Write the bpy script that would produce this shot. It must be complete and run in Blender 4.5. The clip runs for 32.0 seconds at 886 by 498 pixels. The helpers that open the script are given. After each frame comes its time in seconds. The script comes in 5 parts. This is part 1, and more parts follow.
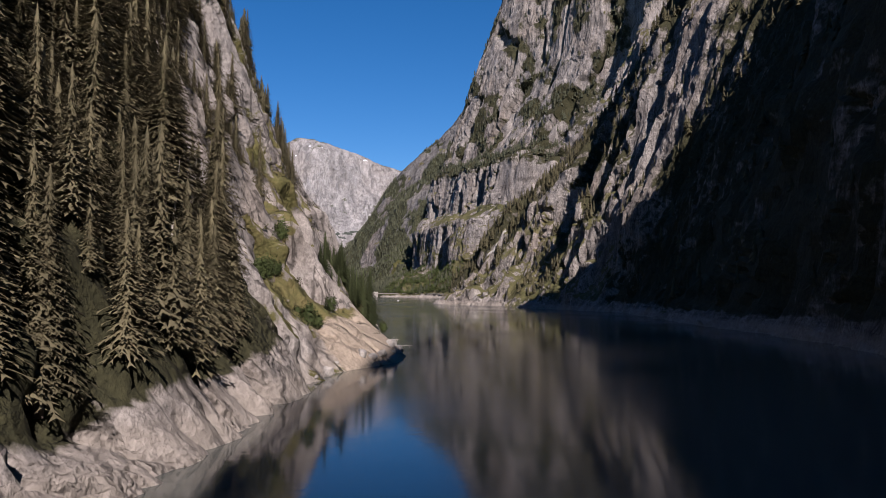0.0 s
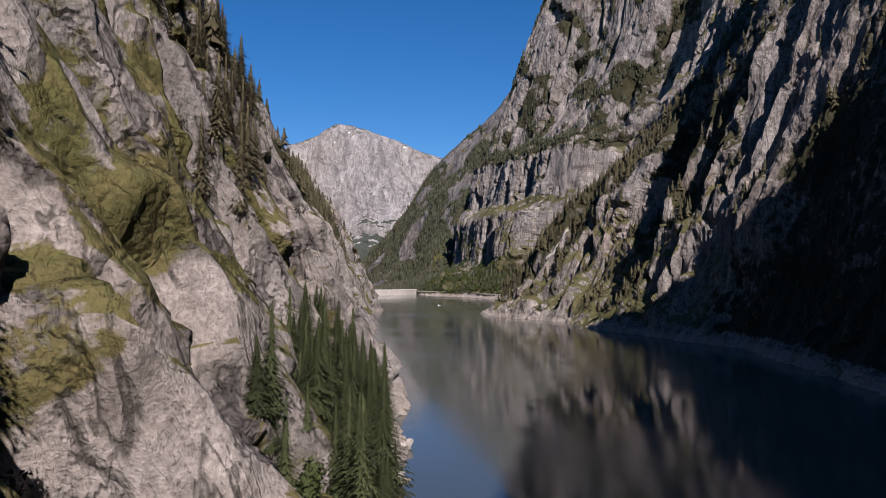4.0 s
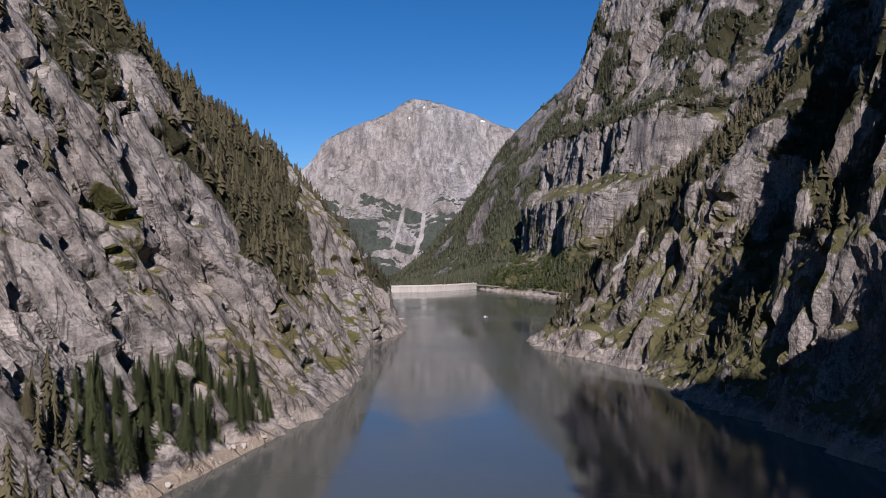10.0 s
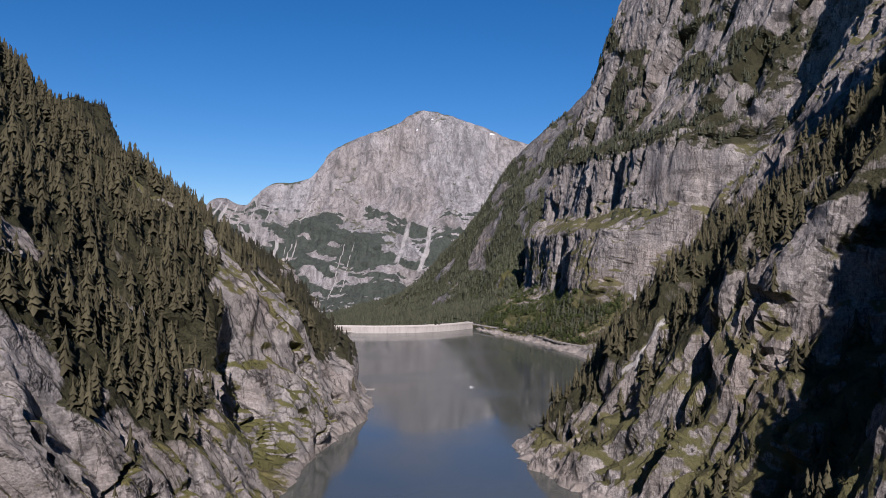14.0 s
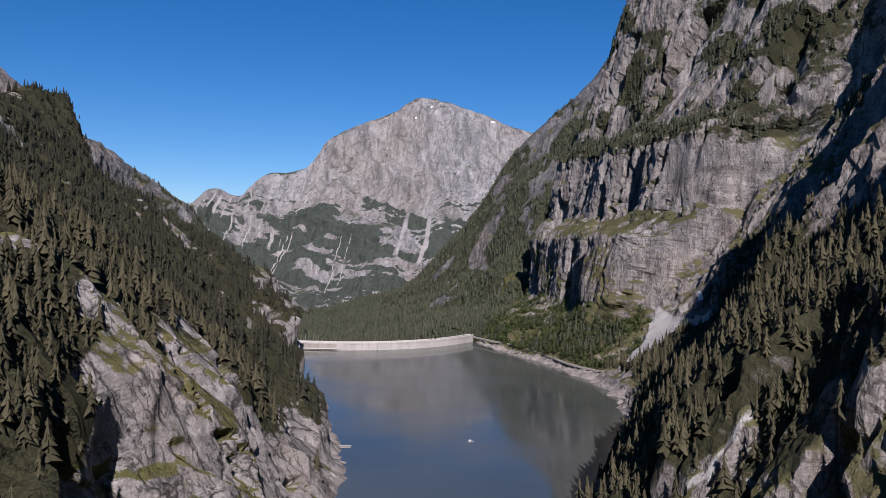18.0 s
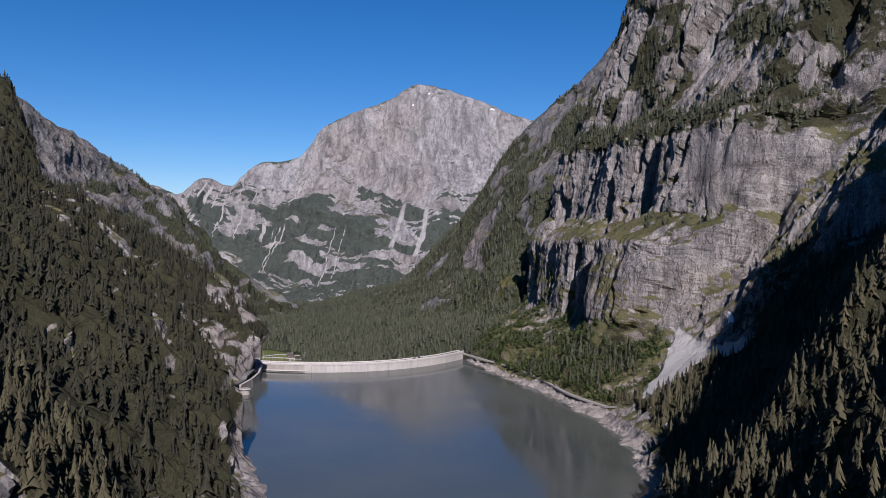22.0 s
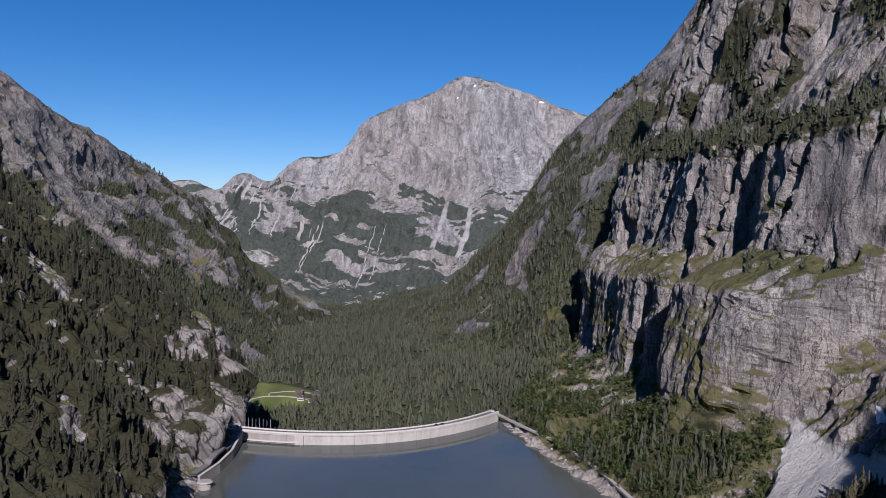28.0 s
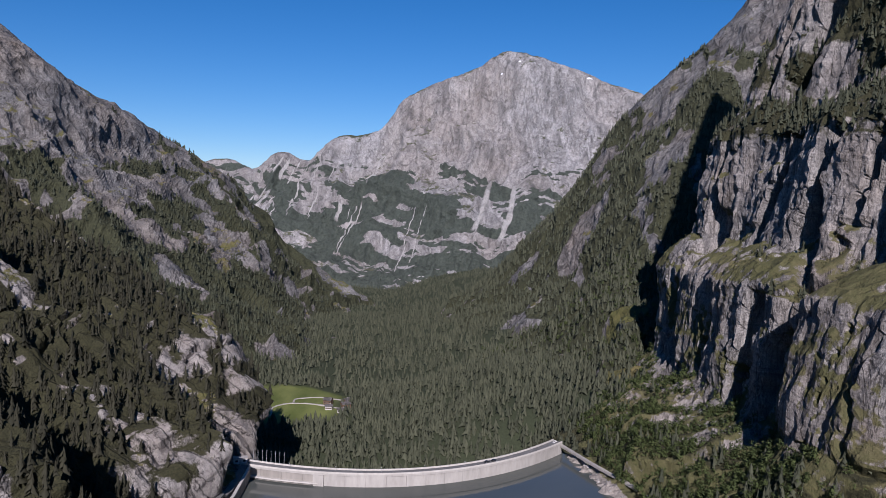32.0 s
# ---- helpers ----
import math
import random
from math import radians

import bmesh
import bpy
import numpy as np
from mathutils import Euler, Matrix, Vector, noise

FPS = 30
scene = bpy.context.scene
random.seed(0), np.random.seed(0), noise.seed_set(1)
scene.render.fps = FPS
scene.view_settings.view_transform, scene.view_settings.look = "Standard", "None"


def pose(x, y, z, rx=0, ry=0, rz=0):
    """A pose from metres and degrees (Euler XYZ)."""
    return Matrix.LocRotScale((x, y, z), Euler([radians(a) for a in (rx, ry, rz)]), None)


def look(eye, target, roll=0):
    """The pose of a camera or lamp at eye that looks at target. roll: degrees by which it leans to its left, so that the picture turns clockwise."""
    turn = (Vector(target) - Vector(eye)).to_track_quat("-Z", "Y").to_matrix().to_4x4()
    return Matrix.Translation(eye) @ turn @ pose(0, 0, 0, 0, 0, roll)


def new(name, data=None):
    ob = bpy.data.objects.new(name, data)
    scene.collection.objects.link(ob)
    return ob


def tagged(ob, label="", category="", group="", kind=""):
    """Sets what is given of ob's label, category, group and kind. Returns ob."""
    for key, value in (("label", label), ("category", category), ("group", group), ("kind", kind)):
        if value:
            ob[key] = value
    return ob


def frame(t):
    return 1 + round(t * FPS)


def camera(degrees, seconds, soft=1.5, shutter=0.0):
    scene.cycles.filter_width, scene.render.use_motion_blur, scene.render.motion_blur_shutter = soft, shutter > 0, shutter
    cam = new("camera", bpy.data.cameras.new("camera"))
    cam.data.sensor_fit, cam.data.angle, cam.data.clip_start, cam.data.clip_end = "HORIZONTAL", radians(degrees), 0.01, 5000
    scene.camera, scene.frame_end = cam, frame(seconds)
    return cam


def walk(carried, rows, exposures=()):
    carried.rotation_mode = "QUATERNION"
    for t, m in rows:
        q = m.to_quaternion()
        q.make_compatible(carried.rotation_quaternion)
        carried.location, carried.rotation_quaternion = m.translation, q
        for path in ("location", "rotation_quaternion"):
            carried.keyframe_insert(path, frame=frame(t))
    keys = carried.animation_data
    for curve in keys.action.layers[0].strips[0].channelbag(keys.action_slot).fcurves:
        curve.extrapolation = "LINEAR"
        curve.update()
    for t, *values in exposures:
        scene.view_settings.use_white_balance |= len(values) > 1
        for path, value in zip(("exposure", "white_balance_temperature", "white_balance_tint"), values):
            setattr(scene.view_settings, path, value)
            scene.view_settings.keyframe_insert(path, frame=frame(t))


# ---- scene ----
cam = camera(60.0, 32.0, soft=0.75)
PATH = [
    (0, (104.2, -211.9, 16.3), (93.32, -112.64, 21.43), -0.16),
    (1, (98.5, -184.9, 20.6), (88.92, -85.42, 25.31), 0.42),
    (2, (92.9, -156.1, 25.3), (83.38, -56.64, 29.93), 0.27),
    (2.5, (90.1, -140.7, 27.7), (78.43, -41.49, 32.06), 0.23),
    (4.5, (80.2, -73.8, 36.9), (63.43, 24.70, 39.95), 0.39),
    (5, (78.8, -57.4, 39.3), (61.00, 40.94, 41.80), 0.30),
    (6, (77.5, -25.7, 44.0), (57.37, 72.22, 46.00), 0.20),
    (7, (78.0, 4.3, 48.8), (55.87, 101.79, 50.23), 0.05),
    (8, (80.5, 32.8, 53.2), (57.04, 130.04, 54.27), -0.06),
    (9, (85.0, 60.8, 57.5), (60.10, 157.69, 58.11), -0.22),
    (10, (90.7, 88.7, 62.8), (63.71, 184.96, 62.95), -0.17),
    (11, (95.4, 116.3, 70.2), (68.00, 212.44, 69.99), 0.27),
    (12, (96.2, 143.3, 80.1), (68.12, 239.29, 80.38), 0.85),
    (13, (92.2, 169.8, 91.6), (63.94, 265.68, 92.68), 0.81),
    (14, (85.1, 196.0, 102.7), (56.80, 291.92, 103.93), 0.88),
    (15, (77.5, 222.6, 111.6), (49.24, 318.50, 112.49), 0.71),
    (15.5, (73.8, 236.0, 115.2), (45.51, 331.92, 115.85), 0.62),
    (17.5, (60.7, 292.1, 124.9), (32.31, 387.99, 124.73), 0.70),
    (18, (57.9, 307.2, 127.3), (29.49, 403.12, 126.87), 0.71),
    (19, (52.8, 338.3, 132.2), (24.47, 434.18, 131.40), 0.73),
    (20, (48.3, 369.4, 137.0), (19.95, 465.31, 135.74), 0.67),
    (21, (43.9, 400.1, 141.8), (15.53, 495.93, 140.15), 0.62),
    (22, (39.5, 430.8, 146.8), (10.99, 526.65, 144.79), 0.72),
    (23, (35.0, 461.8, 152.0), (6.16, 557.58, 149.79), 0.73),
    (24, (30.1, 492.4, 157.6), (0.44, 587.92, 155.08), 0.78),
    (25, (24.4, 522.1, 163.6), (-6.05, 617.31, 160.82), 0.87),
    (25.5, (21.3, 536.6, 166.8), (-9.50, 631.73, 164.01), 0.91),
    (27.5, (6.1, 593.9, 180.6), (-27.81, 687.92, 177.47), 1.11),
    (28, (1.0, 608.4, 183.2), (-33.31, 702.25, 180.04), 1.22),
    (29, (-10.6, 637.5, 187.2), (-45.69, 731.11, 183.58), 1.35),
    (30, (-23.9, 666.7, 189.5), (-60.99, 759.48, 185.50), 1.34),
    (31, (-38.2, 695.8, 190.4), (-75.87, 788.30, 185.54), 1.43),
    (32, (-52.9, 725.3, 190.2), (-91.92, 817.15, 184.29), 1.62),
]
walk(cam, [(t, look(eye, target, roll)) for t, eye, target, roll in PATH], [(0.0, 0.66, 6450, 22), (7.0, 0.49, 6300, 22), (13.0, 0.46, 6150, 22), (18.0, 0.40, 6000, 22), (32.0, 0.37, 5850, 22)])

# ---- world and sun ----
SUN_AZIMUTH, SUN_HEIGHT = 157.0, 31.0  # degrees clockwise from +y, degrees over the horizon
world = bpy.data.worlds.new("sky")
world.use_nodes = True
scene.world = world
sky = world.node_tree.nodes.new("ShaderNodeTexSky")
sky.sky_type, sky.sun_disc = "NISHITA", False
sky.sun_elevation, sky.sun_rotation = radians(SUN_HEIGHT), radians(SUN_AZIMUTH)
sky.altitude, sky.air_density, sky.dust_density, sky.ozone_density = 1800, 1.0, 0.0, 4.0
deep = world.node_tree.nodes.new("ShaderNodeHueSaturation")
deep.inputs["Saturation"].default_value = 1.3
world.node_tree.links.new(sky.outputs[0], deep.inputs["Color"])
world.node_tree.links.new(deep.outputs[0], world.node_tree.nodes["Background"].inputs[0])
world.node_tree.nodes["Background"].inputs[1].default_value = 0.062
sun = new("sun", bpy.data.lights.new("sun", "SUN"))
sun.data.energy, sun.data.angle, sun.data.color = 5.0, radians(0.53), (1.0, 0.93, 0.84)
a, e = radians(SUN_AZIMUTH), radians(SUN_HEIGHT)
SUN_WAY = Vector((math.sin(a) * math.cos(e), math.cos(a) * math.cos(e), math.sin(e)))
sun.matrix_world = look(SUN_WAY * 800, (0, 0, 0))


# ---- materials ----
class Nodes:
    """A small builder for node materials."""

    def __init__(self, name):
        self.material = bpy.data.materials.new(name)
        self.material.use_nodes = True
        self.tree = self.material.node_tree
        self.shader = self.tree.nodes["Principled BSDF"]

    def put(self, socket, value):
        if isinstance(value, bpy.types.NodeSocket):
            self.tree.links.new(value, socket)
        elif value is not None:
            socket.default_value = value

    def node(self, kind, *values, out=0):
        n = self.tree.nodes.new("ShaderNode" + kind)
        for i, value in enumerate(values):
            self.put(n.inputs[i], value)
        return n.outputs[out]

    def place(self, sx=1.0, sy=1.0, sz=1.0, turn=(0, 0, 0)):
        where = self.node("NewGeometry", out=0)
        m = self.tree.nodes.new("ShaderNodeMapping")
        self.put(m.inputs[0], where)
        m.vector_type = "TEXTURE"
        m.inputs[2].default_value = [radians(v) for v in turn]
        m.inputs[3].default_value = (1 / sx, 1 / sy, 1 / sz)
        return m.outputs[0]

    def noise(self, at, scale, detail=5.0, rough=0.55, lift=0.0):
        n = self.tree.nodes.new("ShaderNodeTexNoise")
        self.put(n.inputs["Vector"], at)
        n.inputs["Scale"].default_value, n.inputs["Detail"].default_value = scale, detail
        n.inputs["Roughness"].default_value, n.inputs["Distortion"].default_value = rough, lift
        return n.outputs[0]

    def cells(self, at, scale, feature="F1", out=0, random=1.0):
        n = self.tree.nodes.new("ShaderNodeTexVoronoi")
        n.feature = feature
        self.put(n.inputs["Vector"], at)
        n.inputs["Scale"].default_value, n.inputs["Randomness"].default_value = scale, random
        return n.outputs[out]

    def ramp(self, value, *stops):
        n = self.tree.nodes.new("ShaderNodeValToRGB")
        self.put(n.inputs[0], value)
        marks = n.color_ramp.elements
        while len(marks) < len(stops):
            marks.new(0.5)
        for mark, (at, colour) in zip(marks, stops):
            mark.position = at
            mark.color = (*colour, 1) if isinstance(colour, tuple) else (colour, colour, colour, 1)
        return n.outputs[0]

    def mix(self, part, a, b, how="MIX"):
        n = self.tree.nodes.new("ShaderNodeMix")
        n.data_type, n.blend_type = "RGBA", how
        for socket, value in ((n.inputs[0], part), (n.inputs[6], a), (n.inputs[7], b)):
            self.put(socket, (*value, 1) if isinstance(value, tuple) else value)
        return n.outputs[2]

    def sum(self, how, a, b=0.0):
        n = self.tree.nodes.new("ShaderNodeMath")
        n.operation, n.use_clamp = how, False
        self.put(n.inputs[0], a)
        self.put(n.inputs[1], b)
        return n.outputs[0]

    def mask(self, name):
        n = self.tree.nodes.new("ShaderNodeAttribute")
        n.attribute_name = name
        return n.outputs["Fac"]

    def bump(self, height, metres, strength=1.0, under=None):
        n = self.tree.nodes.new("ShaderNodeBump")
        n.inputs["Strength"].default_value, n.inputs["Distance"].default_value = strength, metres
        self.put(n.inputs["Height"], height)
        self.put(n.inputs["Normal"], under)
        return n.outputs[0]

    def done(self, colour, rough=0.9, normal=None, gloss=0.25):
        self.put(self.shader.inputs["Base Color"], (*colour, 1) if isinstance(colour, tuple) else colour)
        self.put(self.shader.inputs["Roughness"], rough)
        self.put(self.shader.inputs["Normal"], normal)
        self.shader.inputs["Specular IOR Level"].default_value = gloss
        return self.material


def mountain_material(name, size=1.0, rock=((0.095, 0.091, 0.089), (0.235, 0.225, 0.218), (0.36, 0.341, 0.326)), grass=((0.046, 0.056, 0.018), (0.092, 0.088, 0.032), (0.155, 0.12, 0.057)),
                      soil=((0.020, 0.021, 0.011), (0.050, 0.048, 0.024)), grain=0.6, seams=0.65, band=0.0, streak=(1.0, 1.0, 0.25), lean=(0, 0, 0), relief=1.0, beds=0.0, clefts=0.0):
    """Bare limestone with stains, joints and bedding; turf, scree and forest soil where the masks say so. size: metres of the largest stains."""
    m = Nodes(name)
    at = m.place()
    drawn = m.place(*streak, turn=lean)
    big = m.noise(at, 0.02 / size, 6, 0.6)
    run = m.noise(drawn, 0.11 / size, 8, 0.62, 0.4)
    fine = m.noise(at, 0.9 / size, 6, 0.65)
    tone = m.sum("ADD", m.sum("MULTIPLY", run, 0.52), m.sum("MULTIPLY", fine, 0.48))
    colour = m.ramp(tone, (0.33, rock[0]), (0.48, rock[1]), (0.62, rock[2]))
    warm = m.ramp(big, (0.42, 0.0), (0.66, 1.0))
    colour = m.mix(m.sum("MULTIPLY", warm, 0.35), colour, (0.26, 0.20, 0.15))
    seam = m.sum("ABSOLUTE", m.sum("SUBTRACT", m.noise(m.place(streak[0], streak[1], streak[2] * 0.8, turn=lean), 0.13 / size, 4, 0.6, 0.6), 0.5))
    # Joint lines: shade inside cracks and splits goes into the colour, besides the bump.
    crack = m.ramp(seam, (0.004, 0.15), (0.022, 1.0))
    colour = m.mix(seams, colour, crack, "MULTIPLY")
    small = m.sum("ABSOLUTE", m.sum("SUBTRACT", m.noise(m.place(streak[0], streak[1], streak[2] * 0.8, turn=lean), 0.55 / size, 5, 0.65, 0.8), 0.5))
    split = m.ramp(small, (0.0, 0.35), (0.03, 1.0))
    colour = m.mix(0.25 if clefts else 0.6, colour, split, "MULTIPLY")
    grit = m.ramp(m.noise(at, 2.3 / size, 3, 0.7), (0.38, 0.5), (0.56, 1.0))
    colour = m.mix(grain, colour, grit, "MULTIPLY")
    if beds:
        sheet = m.noise(m.place(0.035, 0.035, 1.0), 0.22, 6, 0.75, 0.25)
        layer = m.ramp(sheet, (0.36, 0.35), (0.47, 1.0), (0.50, 0.55), (0.53, 1.0), (0.66, 0.7))
        colour = m.mix(beds, colour, layer, "MULTIPLY")
        joint = m.ramp(m.sum("ABSOLUTE", m.sum("SUBTRACT", m.noise(m.place(1.0, 1.0, 0.05), 0.12, 4, 0.6, 0.2), 0.5)), (0.0, 0.3), (0.02, 1.0))
        colour = m.mix(beds, colour, joint, "MULTIPLY")
    cleft = None
    if clefts:
        bent = m.tree.nodes.new("ShaderNodeVectorMath")
        bent.operation = "ADD"
        m.put(bent.inputs[0], m.place(0.5, 1.0, 0.2, turn=lean))
        m.put(bent.inputs[1], m.sum("MULTIPLY", m.noise(at, 0.09, 4, 0.6), 7.0))
        # Clefts are coloured nearly black, as if shaded inside; thin cracks less so.
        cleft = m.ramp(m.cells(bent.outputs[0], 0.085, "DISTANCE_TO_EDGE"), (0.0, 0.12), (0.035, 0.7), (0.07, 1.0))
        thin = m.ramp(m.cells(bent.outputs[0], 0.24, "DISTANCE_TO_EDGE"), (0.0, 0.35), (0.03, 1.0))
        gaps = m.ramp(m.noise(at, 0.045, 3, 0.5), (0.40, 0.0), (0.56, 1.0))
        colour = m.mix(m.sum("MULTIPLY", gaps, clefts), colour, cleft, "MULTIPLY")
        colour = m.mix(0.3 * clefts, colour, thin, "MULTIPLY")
    wash = m.noise(m.place(1.0, 1.0, 0.06), 0.16 / size, 5, 0.6, 0.3)
    colour = m.mix(m.sum("MULTIPLY", m.ramp(wash, (0.50, 0.0), (0.66, 1.0)), 0.6), colour, (0.075, 0.072, 0.072))
    if band:
        where = m.node("SeparateXYZ", m.node("NewGeometry", out=0), out=2)
        edge = m.sum("ADD", where, m.sum("MULTIPLY", m.noise(at, 0.08, 3), band * 0.8))
        pale = m.ramp(m.sum("DIVIDE", edge, band * 2.2), (0.42, 1.0), (0.62, 0.0))
        colour = m.mix(m.sum("MULTIPLY", m.sum("MULTIPLY", pale, m.sum("SUBTRACT", 1.0, m.mask("dry"))), 0.75), colour, m.ramp(fine, (0.3, (0.22, 0.195, 0.17)), (0.7, (0.33, 0.295, 0.26))))
    turf_noise = m.noise(at, 0.33 / size, 6, 0.7)
    turf = m.ramp(m.sum("ADD", m.sum("MULTIPLY", m.sum("ADD", turf_noise, m.noise(at, 2.6 / size, 4, 0.75)), 0.34), m.sum("MULTIPLY", big, 0.32)), (0.36, grass[0]), (0.50, grass[1]), (0.64, grass[2]))
    edge = m.sum("ADD", m.mask("turf"), m.sum("MULTIPLY", m.sum("SUBTRACT", turf_noise, 0.5), 1.3))
    colour = m.mix(m.ramp(edge, (0.42, 0.0), (0.58, 1.0)), colour, turf)
    # Forest soil; its default tones are darkened to stand for shade under trees.
    soil = m.ramp(fine, (0.3, soil[0]), (0.7, soil[1]))
    edge = m.sum("ADD", m.mask("wood"), m.sum("MULTIPLY", m.sum("SUBTRACT", turf_noise, 0.5), 0.9))
    colour = m.mix(m.ramp(edge, (0.4, 0.0), (0.6, 1.0)), colour, soil)
    gravel = m.ramp(m.noise(at, 1.7 / size, 4, 0.7), (0.3, (0.29, 0.28, 0.265)), (0.7, (0.46, 0.445, 0.42)))
    edge = m.sum("ADD", m.mask("scree"), m.sum("MULTIPLY", m.sum("SUBTRACT", turf_noise, 0.5), 0.6))
    colour = m.mix(m.ramp(edge, (0.42, 0.0), (0.58, 1.0)), colour, gravel)
    edge = m.sum("ADD", m.mask("sand"), m.sum("MULTIPLY", m.sum("SUBTRACT", turf_noise, 0.5), 0.5))
    colour = m.mix(m.ramp(edge, (0.42, 0.0), (0.58, 1.0)), colour, m.ramp(m.noise(at, 1.3 / size, 5, 0.75), (0.3, (0.24, 0.195, 0.15)), (0.7, (0.41, 0.345, 0.275))))
    snow = m.sum("ADD", m.mask("snow"), m.sum("MULTIPLY", m.sum("SUBTRACT", fine, 0.5), 0.6))
    colour = m.mix(m.ramp(snow, (0.48, 0.0), (0.56, 1.0)), colour, (0.82, 0.84, 0.88))
    rough = m.bump(run, 3.0 * size * relief, 0.55)
    rough = m.bump(crack, 0.8 * size * relief, 0.5, rough)
    if cleft is not None:
        rough = m.bump(cleft, 1.6 * size * relief, 0.8, rough)
    rough = m.bump(split, 0.35 * size * relief, 0.5, rough)
    rough = m.bump(fine, 0.6 * size * relief, 0.9, rough)
    return m.done(colour, 0.92, rough, 0.2)


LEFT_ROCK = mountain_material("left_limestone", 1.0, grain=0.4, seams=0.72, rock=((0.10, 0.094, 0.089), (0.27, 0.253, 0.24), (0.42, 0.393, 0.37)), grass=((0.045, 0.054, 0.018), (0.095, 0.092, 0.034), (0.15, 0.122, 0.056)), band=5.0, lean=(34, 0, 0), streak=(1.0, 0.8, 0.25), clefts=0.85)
RIGHT_ROCK = mountain_material("right_limestone", 1.4, rock=((0.086, 0.08, 0.076), (0.235, 0.219, 0.206), (0.42, 0.392, 0.367)), grass=((0.042, 0.047, 0.019), (0.085, 0.082, 0.036), (0.135, 0.115, 0.062)), band=5.0, streak=(1.0, 1.0, 0.3), beds=0.55)
# Soil tones here are lifted and cooled to stand for haze over far forest.
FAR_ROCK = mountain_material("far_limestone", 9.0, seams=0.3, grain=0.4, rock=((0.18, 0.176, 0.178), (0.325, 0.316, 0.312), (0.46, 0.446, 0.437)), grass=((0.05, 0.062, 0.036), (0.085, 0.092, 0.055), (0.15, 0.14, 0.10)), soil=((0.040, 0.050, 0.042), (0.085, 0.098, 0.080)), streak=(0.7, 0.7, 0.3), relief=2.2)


def water_material():
    m = Nodes("lake_water")
    at = m.place()
    silt = m.noise(at, 0.006, 4, 0.5)
    colour = m.ramp(silt, (0.35, (0.060, 0.068, 0.062)), (0.65, (0.084, 0.09, 0.081)))
    ripple = m.bump(m.noise(m.place(0.6, 1.0, 1.0), 0.9, 3, 0.5), 0.02, 0.35)
    ripple = m.bump(m.noise(at, 0.12, 3, 0.5), 0.08, 0.25, ripple)
    gloss = m.ramp(m.noise(at, 0.012, 3, 0.5), (0.35, 0.05), (0.7, 0.17))
    done = m.done(colour, gloss, ripple, 0.5)
    m.shader.inputs["IOR"].default_value = 1.333
    return done


WATER = water_material()


def plain(name, low, high, scale=1.0, rough=0.8, gloss=0.3, relief=0.0, stretch=(1, 1, 1)):
    """A surface of two tones in two sizes of patches."""
    m = Nodes(name)
    at = m.place(*stretch)
    tone = m.sum("ADD", m.sum("MULTIPLY", m.noise(at, scale, 6, 0.65), 0.6), m.sum("MULTIPLY", m.noise(at, scale * 0.13, 4), 0.4))
    return m.done(m.ramp(tone, (0.35, low), (0.65, high)), rough, m.bump(tone, relief) if relief else None, gloss)


def leaf_material(name, dark, light):
    """Needles: each tree a little different, each spray a little different."""
    m = Nodes(name)
    one = m.node("ObjectInfo", out=5)
    spray = m.node("NewGeometry", out=8)
    grain = m.noise(m.place(), 1.9, 3, 0.7)
    one = m.sum("ADD", m.sum("MULTIPLY", one, 0.25), m.sum("MULTIPLY", m.mask("tone"), 0.4))
    part = m.sum("ADD", m.sum("ADD", m.sum("MULTIPLY", spray, 0.16), one), m.sum("MULTIPLY", grain, 0.4))
    colour = m.ramp(part, (0.15, dark), (0.95, light))
    done = m.done(colour, 0.8, None, 0.15)
    thin = m.tree.nodes.new("ShaderNodeBsdfTranslucent")
    both = m.tree.nodes.new("ShaderNodeMixShader")
    both.inputs[0].default_value = 0.25
    m.put(thin.inputs[0], colour)
    m.put(both.inputs[1], m.shader.outputs[0])
    m.put(both.inputs[2], thin.outputs[0])
    m.put(m.tree.nodes["Material Output"].inputs[0], both.outputs[0])
    return done


NEEDLES = leaf_material("spruce_needles", (0.026, 0.025, 0.015), (0.115, 0.104, 0.060))
VALLEY_NEEDLES = leaf_material("valley_needles", (0.022, 0.027, 0.018), (0.098, 0.104, 0.066))
# Spruce needles again, colour darkened so the slope by the dam looks shaded.
SHADE_TONED_NEEDLES = leaf_material("shade_toned_needles", (0.013, 0.014, 0.010), (0.056, 0.054, 0.035))
SHORE_NEEDLES = leaf_material("shore_spruce_needles", (0.08, 0.072, 0.044), (0.175, 0.154, 0.092))
FRESH_NEEDLES = leaf_material("fresh_spruce_needles", (0.024, 0.032, 0.015), (0.085, 0.102, 0.044))
SHRUB = leaf_material("dwarf_pine", (0.034, 0.034, 0.016), (0.095, 0.088, 0.040))
LEAVES = leaf_material("broad_leaves", (0.032, 0.046, 0.017), (0.105, 0.132, 0.046))
BARK = plain("bark", (0.07, 0.055, 0.045), (0.16, 0.135, 0.115), 3.0, 0.95, 0.1)
CONCRETE = plain("dam_concrete", (0.27, 0.255, 0.235), (0.40, 0.38, 0.35), 0.25, 0.9, 0.2, 0.05, (1, 1, 0.25))


